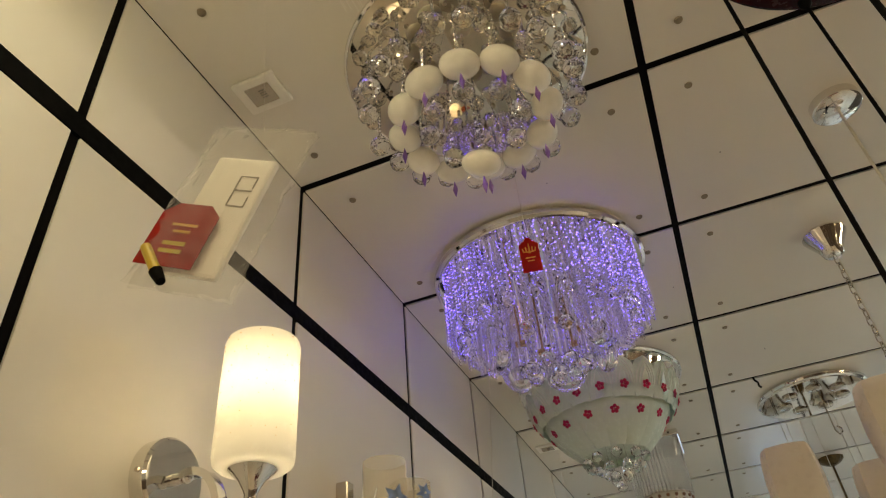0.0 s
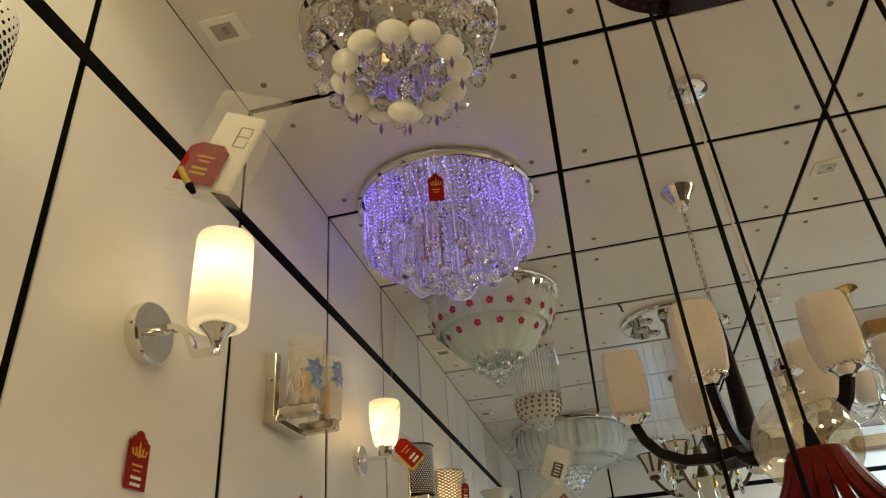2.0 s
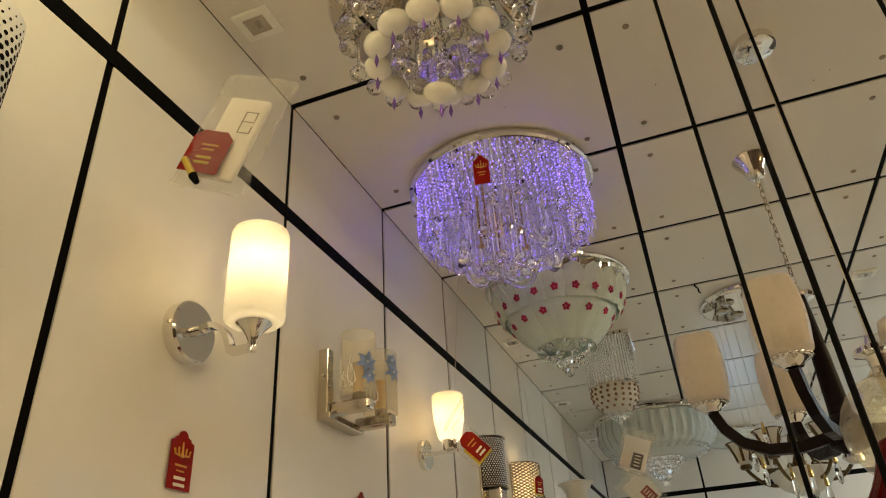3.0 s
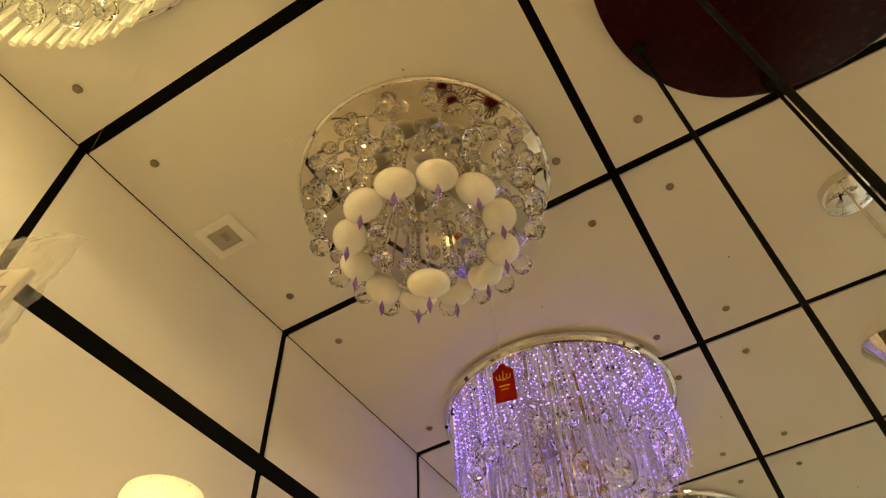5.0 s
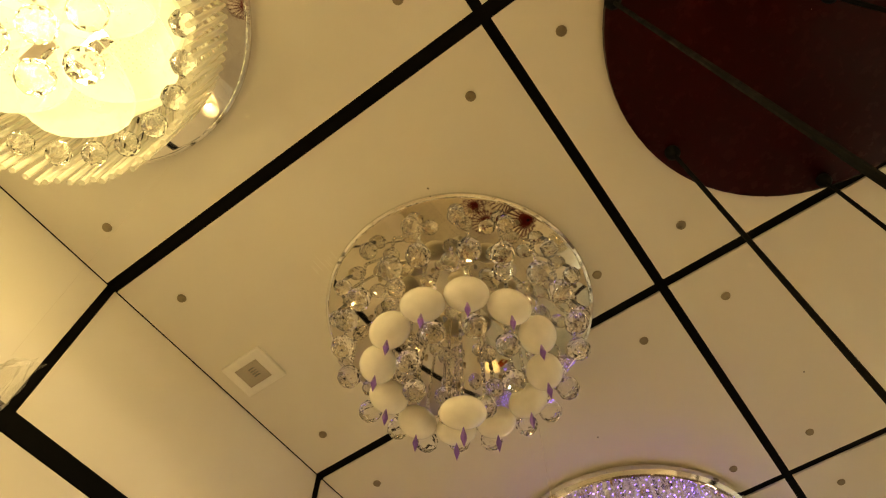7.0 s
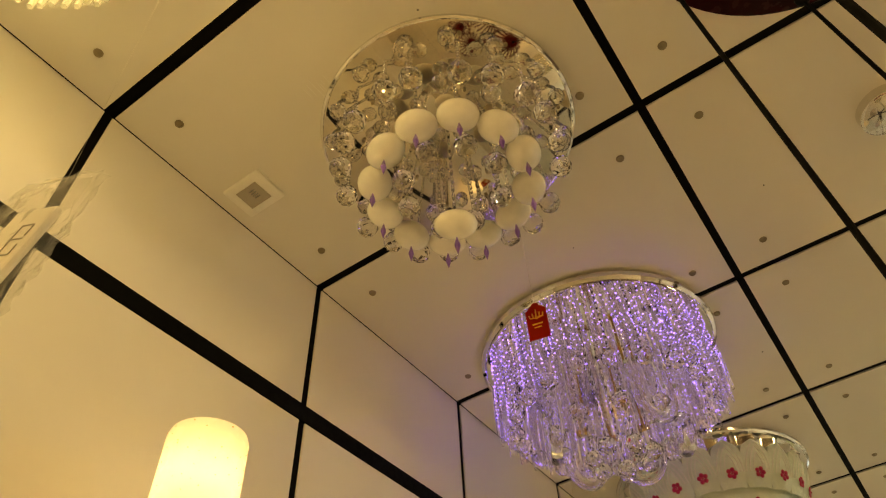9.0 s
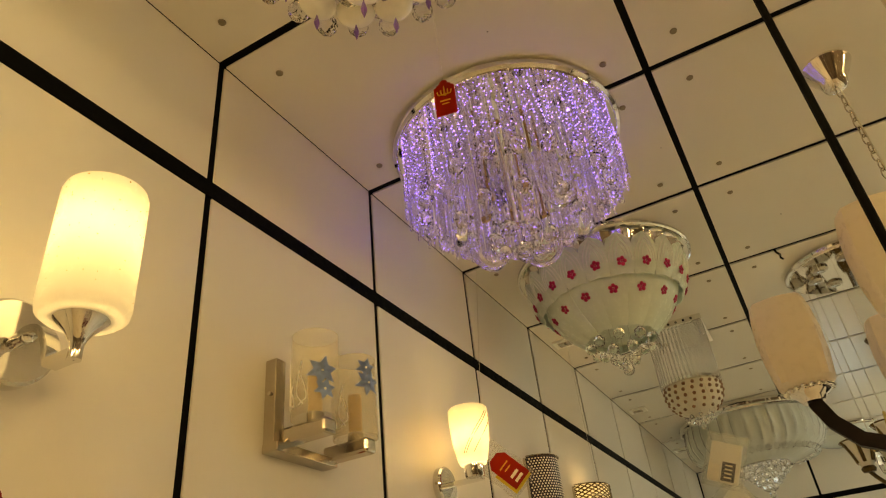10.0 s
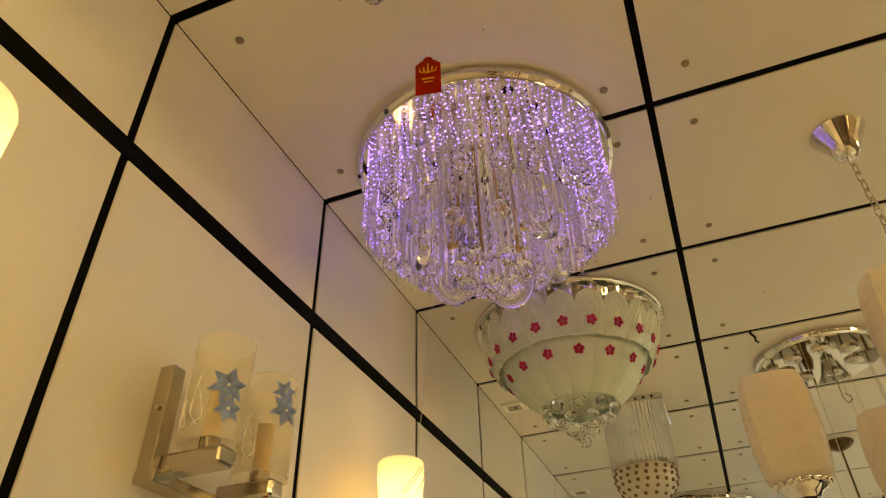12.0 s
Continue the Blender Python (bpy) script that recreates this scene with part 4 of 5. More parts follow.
def dotted_shade_lamp(x, y, z):
    ob = thing("wall_lamp", x, y, z, "bronze wall lamp with a black-dotted white shade", "wall lamp")
    bm = B()
    box(bm, (0, -0.02, -0.08), (0.012, 0.02, 0.08), 0.005)
    part("wall_plate", bm, M_BRONZE, ob)
    bm = B()
    tube(bm, bend((0.01, 0, -0.02), (0.09, 0, -0.13), (0.20, 0, -0.01), 12), 0.011, 8)
    part("arm", bm, M_BRONZE, ob, "curved bronze arm")
    bm = B()
    turned(bm, [(0.001, -0.02), (0.034, -0.012), (0.038, 0.0), (0.03, 0.014), (0.001, 0.014)], 24, (0.20, 0, 0))
    part("cup", bm, M_BRONZE, ob)
    bm = B()
    turned(bm, [(0.028, 0.01), (0.054, 0.02), (0.064, 0.05), (0.066, 0.16), (0.062, 0.16), (0.060, 0.05), (0.03, 0.018)], 36, (0.20, 0, 0))
    sh = part("shade", bm, M_WHITEPRINT, ob, "white glass shade")
    bm = B()
    for k in range(5):
        for a, px, py in ring(11, 0.0655, 0.28 * (k % 2)):
            peg(bm, (0.20 + px * 0.98, py * 0.98, 0.055 + 0.022 * k), (0.20 + px * 1.02, py * 1.02, 0.055 + 0.022 * k), 0.0065, 0.006, 8)
    tagged(part("dot", bm, M_JOINT, sh, "black dots"), kind="stuff")
    return ob


crystal_wall_lamp(0.0, 5.02, 1.92)
dotted_shade_lamp(0.0, 5.69, 1.94)


# ---- price tags and the bagged switch plate ----
price_tag(0.006, 1.115, 1.655, 0.060, 0.102, 90, "red swing tag with gold print hanging on the wall")
price_tag(0.006, 1.815, 1.655, 0.054, 0.094, 90, "red swing tag with gold print hanging on the wall")
price_tag(0.006, 2.315, 1.652, 0.054, 0.094, 90, "red swing tag with gold print hanging on the wall")
price_tag(0.514, 1.471, 2.362, 0.040, 0.088, 12, "red swing tag on a thread before the violet lamp", hang=(0.514, 1.471, H), strips=False)


def bag_of(ob, w, h, seed):
    """A crumpled clear bag: two thin wrinkled sheets that meet at the edges."""
    bm = B()
    nx, nz = 22, 30
    for side in (-1, 1):
        rows = []
        for k in range(nz + 1):
            row = []
            for i in range(nx + 1):
                u, v = i / nx - 0.5, k / nz - 0.5
                puff = 0.016 * side * max(0, 1 - (2 * u) ** 4) * max(0, 1 - (2 * v) ** 4)
                n = noise.noise(Vector((u * 6 + seed, v * 6, side * 3.0)))
                n2 = noise.noise(Vector((u * 2 + seed, v * 14, 7.0)))
                n3 = abs(noise.noise(Vector((u * 13 - v * 5 + seed, v * 9 + u * 4, 2.0 + side))))
                row.append(bm.verts.new((w * u * (1 + 0.10 * n2), puff + 0.006 * n + 0.010 * side * n3, h * v + 0.008 * n)))
            rows.append(row)
        for p, q in zip(rows, rows[1:]):
            for i in range(nx):
                bm.faces.new((p[i], p[i + 1], q[i + 1], q[i]))
    part("bag", bm, M_BAG, ob, "crumpled clear polythene bag")


def bagged_plate(x, y, z, turn, tilt, w, h, hang, label, seed=1.0):
    ob = thing("bagged_switch_plate", x, y, z, label, "packaged fitting", "bagged samples")
    ob.matrix_basis = pose(x, y, z, 0, tilt, turn)
    bag_of(ob, w * 1.22, h * 1.06, seed)
    bm = B()
    box(bm, (-w * 0.36, -0.004, -h * 0.44), (w * 0.36, 0.004, h * 0.30), 0.0035)
    plate = part("switch_plate", bm, M_WHITEPRINT, ob, "off-white plastic plate with outlined keys", smooth=False)
    bm = B()
    for x0, z0, x1, z1 in ((0.05, -0.02, 0.25, -0.02), (0.05, 0.08, 0.25, 0.08), (0.05, 0.17, 0.25, 0.17), (0.05, -0.02, 0.05, 0.17), (0.25, -0.02, 0.25, 0.04), (0.25, 0.1, 0.25, 0.17)):
        box(bm, (w * x0 - 0.0006, -0.0048, h * z0 - 0.0006), (w * x1 + 0.0006, -0.0042, h * z1 + 0.0006))
    part("key_outline", bm, M_GREYPRINT, plate, smooth=False)
    bm = B()
    slab(bm, [(-w * 0.55, -h * 0.43), (w * 0.12, -h * 0.43), (w * 0.12, -h * 0.12), (-w * 0.02, -h * 0.06), (-w * 0.40, -h * 0.06), (-w * 0.55, -h * 0.12)], -0.0105, -0.0095)
    card = part("card", bm, M_RED, ob, "dark red printed card", smooth=False)
    bm = B()
    for wid, zz in ((0.30, -0.19), (0.20, -0.23)):
        box(bm, (-w * (0.20 + wid / 2), -0.0112, h * (zz - 0.007)), (-w * (0.20 - wid / 2), -0.0107, h * (zz + 0.007)))
    part("print_line", bm, M_GOLD, card, smooth=False)
    bm = B()
    for zz in (-0.30, -0.345):
        box(bm, (-w * 0.34, -0.0112, h * (zz - 0.011)), (-w * 0.08, -0.0107, h * (zz + 0.011)))
    part("price_strip", bm, M_YELLOW, card, smooth=False)
    bm = B()
    rod(bm, (-w * 0.50, -0.010, -h * 0.34), (-w * 0.20, -0.013, -h * 0.47), 0.0048, None, 10)
    pen = part("yellow_tube", bm, M_YELLOW, ob, "small yellow tube with black cap")
    bm = B()
    rod(bm, (-w * 0.20, -0.013, -h * 0.47), (-w * 0.08, -0.013, -h * 0.52), 0.0058, 0.004, 10)
    part("cap", bm, M_JOINT, pen)
    bm = B()
    inv = ob.matrix_basis.inverted()
    tube(bm, [Vector((0, 0, h * 0.48)), inv @ Vector(hang)], 0.00012, 4)
    part("thread", bm, M_WHITECORD, ob)
    return ob


bagged_plate(0.396, 0.688, 1.937, 10, 21, 0.086, 0.172, (0.380, 0.672, 2.69), "clear bag holding a white switch plate and red card")


def bagged_tag(x, y, z, turn, tilt, hang, size=1.0):
    ob = thing("bagged_tag", x, y, z, "red price card in a clear bag on a thread", "price tag", "price tags")
    ob.matrix_basis = pose(x, y, z, 0, tilt, turn) @ Matrix.Diagonal((size, size, size, 1))
    bag_of(ob, 0.075, 0.12, x * 9 + y)
    bm = B()
    box(bm, (-0.030, -0.0200, -0.056), (0.022, -0.0188, 0.000))
    part("backing_slip", bm, M_YELLOW, ob, "yellow slip behind the card", smooth=False)
    bm = B()
    slab(bm, [(-0.024, -0.05), (0.024, -0.05), (0.024, 0.015), (0.012, 0.028), (-0.012, 0.028), (-0.024, 0.015)], -0.022, -0.021)
    part("card", bm, M_RED, ob, "red card", smooth=False)
    bm = B()
    for zz, wd in ((0.0, 0.026), (-0.010, 0.017)):
        box(bm, (-wd / 2, -0.0228, zz - 0.0014), (wd / 2, -0.0222, zz + 0.0014))
    part("print_line", bm, M_GOLD, ob, smooth=False)
    bm = B()
    for zz in (-0.028, -0.040):
        box(bm, (-0.011, -0.0228, zz - 0.0030), (0.011, -0.0222, zz + 0.0030))
    part("price_strip", bm, M_CREAM, ob, smooth=False)
    bm = B()
    inv = ob.matrix_basis.inverted()
    tube(bm, [Vector((0, 0, 0.058)), inv @ Vector(hang)], 0.0006, 5)
    part("thread", bm, M_WHITECORD, ob)
    return ob


bagged_tag(0.12, 2.430, 1.938, 25, -46, (0.13, 2.44, 2.68), 1.3)
bagged_tag(0.20, 3.04, 1.890, 55, 5, (0.20, 3.04, 2.68), 0.9)


def bagged_card(x, y, z, turn, tilt, w, h, bar, bar_label, hang):
    """A white card with a coloured block, in a clear bag on a thread."""
    ob = thing("bagged_card", x, y, z, "white sample card in a clear bag on a thread", "packaged fitting", "bagged samples")
    ob.matrix_basis = pose(x, y, z, 0, tilt, turn)
    bag_of(ob, w * 1.1, h * 1.08, x * 5 + z)
    bm = B()
    box(bm, (-w * 0.42, -0.003, -h * 0.44), (w * 0.42, 0.003, h * 0.36), 0.002)
    card = part("card", bm, M_WHITEPRINT, ob, "plain white card", smooth=False)
    bm = B()
    box(bm, (-w * 0.06, -0.0042, -h * 0.40), (w * 0.30, -0.0032, -h * 0.02))
    part("block", bm, bar, card, bar_label, smooth=False)
    bm = B()
    for k in range(4):
        box(bm, (w * 0.02, -0.0050, -h * (0.34 - 0.08 * k)), (w * 0.22, -0.0043, -h * (0.31 - 0.08 * k)))
    part("print_line", bm, M_CREAM, card, smooth=False)
    bm = B()
    box(bm, (-w * 0.42, -0.0040, -h * 0.44), (-w * 0.12, -0.0032, -h * 0.10))
    part("tan_patch", bm, M_SHADE, card, "tan corner patch", smooth=False)
    bm = B()
    inv = ob.matrix_basis.inverted()
    tube(bm, [Vector((0, 0, h * 0.5)), inv @ Vector(hang)], 0.0006, 5)
    part("thread", bm, M_WHITECORD, ob)
    return ob


bagged_card(0.585, 3.52, 2.06, 5, 24, 0.135, 0.19, M_LATTICE, "black printed block", (0.56, 3.52, 2.69))
bagged_card(0.53, 4.05, 1.97, 5, -38, 0.15, 0.20, M_RED, "dark red printed block", (0.53, 4.05, 2.69))


# ---- square sockets on the ceiling ----
def ceiling_socket(x, y, turn=0):
    ob = thing("ceiling_vent", x, y, H, "small square white plate with a grey insert", "ceiling vent", "square ceiling plates", turn=turn)
    bm = B()
    box(bm, (-0.050, -0.042, -0.010), (0.050, 0.042, 0.0), 0.003)
    part("frame", bm, M_WHITEPRINT, ob, smooth=False)
    bm = B()
    box(bm, (-0.028, -0.024, -0.0118), (0.028, 0.024, -0.0102))
    ins = part("insert", bm, M_NICKEL, ob, "grey insert", smooth=False)
    bm = B()
    for k in range(4):
        box(bm, (-0.002, -0.012 + 0.006 * k, -0.0128), (0.012, -0.010 + 0.006 * k, -0.0119))
    part("slot", bm, M_GREYPRINT, ins, smooth=False)
    return ob


first = ceiling_socket(0.086, 1.10)
for px, py in ((0.075, 3.46), (0.072, 4.72), (1.77, 2.295), (1.765, 3.47), (0.075, 5.9)):
    copy_thing(first, pose(px, py, H))


# ---- maroon disc with cords and red slatted lanterns ----
def slat_lantern(ob, x, y, z):
    """Parts of one lantern with its top at the local x, y, z."""
    bm = B()
    turned(bm, [(0.001, 0.014), (0.012, 0.013), (0.046, 0.009), (0.050, 0.003), (0.051, -0.036), (0.001, -0.036)], 24, (x, y, z))
    top = part("lantern_top", bm, M_REDWOOD, ob, "turned red wooden cap")
    one = B()
    pts = bend((0.0515, 0, -0.006), (0.066, 0, -0.070), (0.158, 0, -0.15), 8)
    pts += [(0.175, 0, -0.19), (0.172, 0, -0.25), (0.150, 0, -0.30)]
    strap(one, pts, (0, 1, 0), 0.0175, 0.006)
    me = mesh_of(one, "slat", M_REDWOOD, False)
    for a, px, py in ring(20, 1.0):
        part("slat", me, None, ob, at=shift(x, y, z, 0, 0, math.degrees(a)))
    bm = B()
    turned(bm, [(0.040, -0.085), (0.095, -0.15), (0.14, -0.20), (0.14, -0.27)], 28, (x, y, z))
    part("liner", bm, M_LIT2, ob, "glowing cream liner")
    bm = B()
    rod(bm, (x, y, z + 0.013), (x, y, z + 0.055), 0.014, 0.006, 14)
    part("cord_grip", bm, M_CORD, ob)


def lantern_cluster(x, y):
    ob = thing("pendant_cluster", x, y, H, "maroon disc pendant with black cords and red slatted lanterns", "pendant lamp")
    bm = B()
    turned(bm, [(0.001, 0), (0.305, 0), (0.31, -0.004), (0.31, -0.018), (0.302, -0.024), (0.001, -0.024)], 72)
    part("ceiling_disc", bm, M_MAROON, ob, "dark maroon lacquered disc")
    for px, py, top in ((0.98, 1.161, 0.98), (1.016, 0.894, 0.80), (1.165, 1.355, 1.565), (1.43, 1.312, 1.66), (1.283, 1.075, 1.25), (1.545, 1.07, 1.0), (1.27, 0.79, 0.7), (1.50, 0.92, 1.3)):
        dx, dy = px - x, py - y
        bm = B()
        turned(bm, [(0.001, -0.024), (0.012, -0.024), (0.012, -0.034), (0.004, -0.045), (0.001, -0.046)], 16, (dx, dy, 0))
        part("cord_grip", bm, M_CORD, ob)
        bm = B()
        rod(bm, (dx, dy, -0.03), (dx, dy, top + 0.03 - H), 0.0036, None, 8)
        part("cord", bm, M_CORD, ob)
        slat_lantern(ob, dx, dy, top - H)
    return ob


lantern_cluster(1.255, 1.08)


# ---- glass globe pendant ----
def globe_pendant(x, y, zc):
    ob = thing("globe_pendant", x, y, H, "iridescent clear glass globe pendant on a pale cord", "pendant lamp")
    bm = B()
    turned(bm, [(0.001, 0), (0.055, 0), (0.055, -0.022), (0.050, -0.026), (0.001, -0.026)], 40)
    part("canopy", bm, M_CHROME, ob, "round chrome canopy")
    bm = B()
    rod(bm, (0, 0, -0.02), (0, 0, zc + 0.18 - H), 0.0032, None, 8)
    part("cord", bm, M_WHITECORD, ob, "pale twisted cord")
    bm = B()
    turned(bm, [(0.001, 0.195), (0.010, 0.193), (0.016, 0.17), (0.038, 0.166), (0.042, 0.155), (0.022, 0.148), (0.018, 0.125), (0.032, 0.108), (0.001, 0.102)], 32, (0, 0, zc - H))
    part("cap", bm, M_CHROME, ob, "stepped chrome cap")
    bm = B()
    turned(bm, [(0.112 * math.sin(a), 0.112 * math.cos(a)) for a in [0.22 + (math.pi - 0.23) * i / 24 for i in range(25)]], 56, (0, 0, zc - H))
    part("globe", bm, M_GLOBEFILM, ob, "thin iridescent glass globe")
    bm = B()
    rod(bm, (0, 0, zc + 0.115 - H), (0, 0, zc + 0.05 - H), 0.014, None, 14)
    ball(bm, (0, 0, zc + 0.02 - H), 0.022, 14, 10, (1, 1, 1.4))
    part("bulb", bm, M_FROST, ob)
    return ob


M_GLOBEFILM = clear("iridescent_film", (0.95, 0.91, 0.80), 0.70, 0.012, 0.10)
M_GLOBEFILM.node_tree.nodes["Principled BSDF"].inputs["Metallic"].default_value = 0.85
M_GLOBEFILM.node_tree.nodes["Principled BSDF"].inputs["Thin Film Thickness"].default_value = 430
globe_pendant(1.247, 1.70, 1.655)


# ---- dark chandelier with cream shades ----
def barrel_shade(bm, c, r=0.072, h=0.205):
    """A soft-square barrel with fine vertical ribs, open above."""
    def wave(a, k):
        sq = 1 / max(abs(math.cos(a)), abs(math.sin(a))) ** 0.35
        return sq * (1 + 0.006 * math.cos(48 * a))
    prof = [(0.030, 0.0), (0.050, 0.003), (0.060, 0.012), (0.068, h * 0.35), (r * 0.97, h * 0.6), (0.066, h * 0.85), (0.060, h), (0.056, h - 0.002), (0.061, h * 0.8), (0.065, h * 0.5), (0.056, 0.02)]
    turned(bm, prof, 96, c, wave)


def dark_chandelier(x, y):
    ob = thing("chandelier", x, y, H, "dark wooden five-arm chandelier with cream barrel shades", "chandelier")
    bm = B()
    turned(bm, [(0.001, 0), (0.060, 0), (0.062, -0.006), (0.056, -0.018), (0.034, -0.055), (0.028, -0.075), (0.018, -0.082), (0.001, -0.083)], 40)
    part("canopy", bm, M_CHROME, ob, "flared chrome canopy")
    one = B()
    loop = [(0.007 * math.cos(a), 0, 0.017 * math.sin(a)) for a in [2 * math.pi * i / 14 for i in range(15)]]
    tube(one, loop, 0.0018, 6, False)
    link = mesh_of(one, "chain_link", M_NICKEL)
    z = -0.095
    k = 0
    while z > -0.485:
        part("chain_link", link, None, ob, at=shift(0, 0, z, 0, 0, 90 * (k % 2) + 20))
        z -= 0.026
        k += 1
    bm = B()
    rod(bm, (0.006, 0, -0.08), (0.006, 0, -0.50), 0.0018, None, 6)
    part("wire", bm, M_WHITECORD, ob)
    bm = B()
    turned(bm, [(0.001, -0.485), (0.010, -0.487), (0.012, -0.505), (0.040, -0.512), (0.044, -0.520), (0.038, -0.528), (0.016, -0.532), (0.001, -0.533)], 36)
    part("top_disc", bm, M_CHROME, ob, "chrome disc at the chain's foot")
    bm = B()
    turned(bm, [(0.001, -0.53), (0.016, -0.53), (0.020, -0.60), (0.026, -0.75), (0.030, -0.88), (0.050, -0.90), (0.060, -0.93), (0.052, -0.965), (0.020, -0.985), (0.001, -0.988)], 24)
    part("stem", bm, M_WENGE, ob, "dark stained turned stem")
    bm = B()
    turned(bm, [(0.001, -0.985), (0.030, -0.985), (0.034, -0.995), (0.018, -1.01), (0.001, -1.012)], 24)
    part("finial", bm, M_CHROME, ob)
    for a in (176, 248, 320, 32, 104):
        c, s = math.cos(radians(a)), math.sin(radians(a))
        R, base = 0.325, 1.912 - H
        bm = B()
        pts = [(0.04, -0.935), (0.12, -0.950), (0.20, -0.945), (0.265, -0.915), (0.305, -0.868), (0.325, base - 0.03)]
        fine = []
        for p, q in zip(pts, pts[1:]):
            fine += [((p[0] * (1 - t) + q[0] * t), (p[1] * (1 - t) + q[1] * t)) for t in (0, 0.5)]
        fine.append(pts[-1])
        strap(bm, [(p[0] * c, p[0] * s, p[1]) for p in fine], (-s, c, 0), 0.026, 0.030)
        part("arm", bm, M_WENGE, ob, "curved dark wooden arm", smooth=False)
        bm = B()
        turned(bm, [(0.001, base - 0.032), (0.024, base - 0.030), (0.030, base - 0.020), (0.042, base - 0.012), (0.045, base - 0.004), (0.036, base + 0.004), (0.001, base + 0.004)], 32, (R * c, R * s, 0))
        part("cup", bm, M_CHROME, ob, "chrome shade cup")
        bm = B()
        for b, px, py in ring(18, 0.047):
            ball(bm, (R * c + px, R * s + py, base - 0.003), 0.0075, 8, 6, (1, 1, 0.8))
        part("beaded_rim", bm, M_CHROME, ob)
        bm = B()
        barrel_shade(bm, (R * c, R * s, base))
        part("shade", bm, M_SHADE, ob, "cream ribbed barrel shade")
    return ob


dark_chandelier(1.25, 2.264)


# ---- chrome plate with many wires ----
def wire_pendant(x, y):
    ob = thing("pendant_cluster", x, y, H, "round chrome plate hung with wires and crystal drops", "pendant lamp")
    round_plate(ob, 0.215, 0.03, M_MIRROR, "mirror-polished round plate")
    for a, px, py in ring(7, 0.12, 0.2):
        bm = B()
        turned(bm, [(0.001, -0.03), (0.032, -0.03), (0.032, -0.036), (0.026, -0.04), (0.001, -0.04)], 24, (px, py, 0))
        part("lamp_cover", bm, M_NICKEL, ob)
    for k, (a, px, py) in enumerate(ring(8, 0.165, 0.1)):
        end = -0.62 - 0.05 * ((k * 4) % 5)
        bm = B()
        rod(bm, (px, py, -0.03), (px, py, end), 0.0013, None, 5)
        part("wire", bm, M_WHITECORD, ob)
        bm = B()
        turned(bm, [(0.001, 0.0), (0.005, -0.004), (0.008, -0.03), (0.010, -0.050), (0.001, -0.056)], 16, (px, py, end))
        part("socket", bm, M_BRASS, ob, "small brass socket")
        bm = B()
        turned(bm, [(0.008, -0.056), (0.012, -0.070), (0.013, -0.10), (0.009, -0.125), (0.001, -0.135)], 8, (px, py, end))
        part("crystal_drop", bm, M_CRYSTAL, ob, smooth=False)
    bm = B()
    tube(bm, [(0.03, 0, -0.03), (0.03, 0, -0.18), (0.04, 0, -0.20), (0.055, 0, -0.19), (0.055, 0, -0.175), (0.04, 0, -0.165)], 0.003, 6)
    part("hook", bm, M_NICKEL, ob)
    return ob


wire_pendant(1.25, 3.50)


# ---- a stub of black wire at a ceiling joint ----
stub = thing("wire_stub", 1.02, 3.205, H, "short stub of black wire at a ceiling joint", "wire")
bm = B()
tube(bm, [(0, 0, 0.002), (0.002, 0, -0.012), (0.012, 0.004, -0.022), (0.010, 0.006, -0.036), (0.018, 0.006, -0.045)], 0.004, 6)
part("wire", bm, M_CORD, stub)


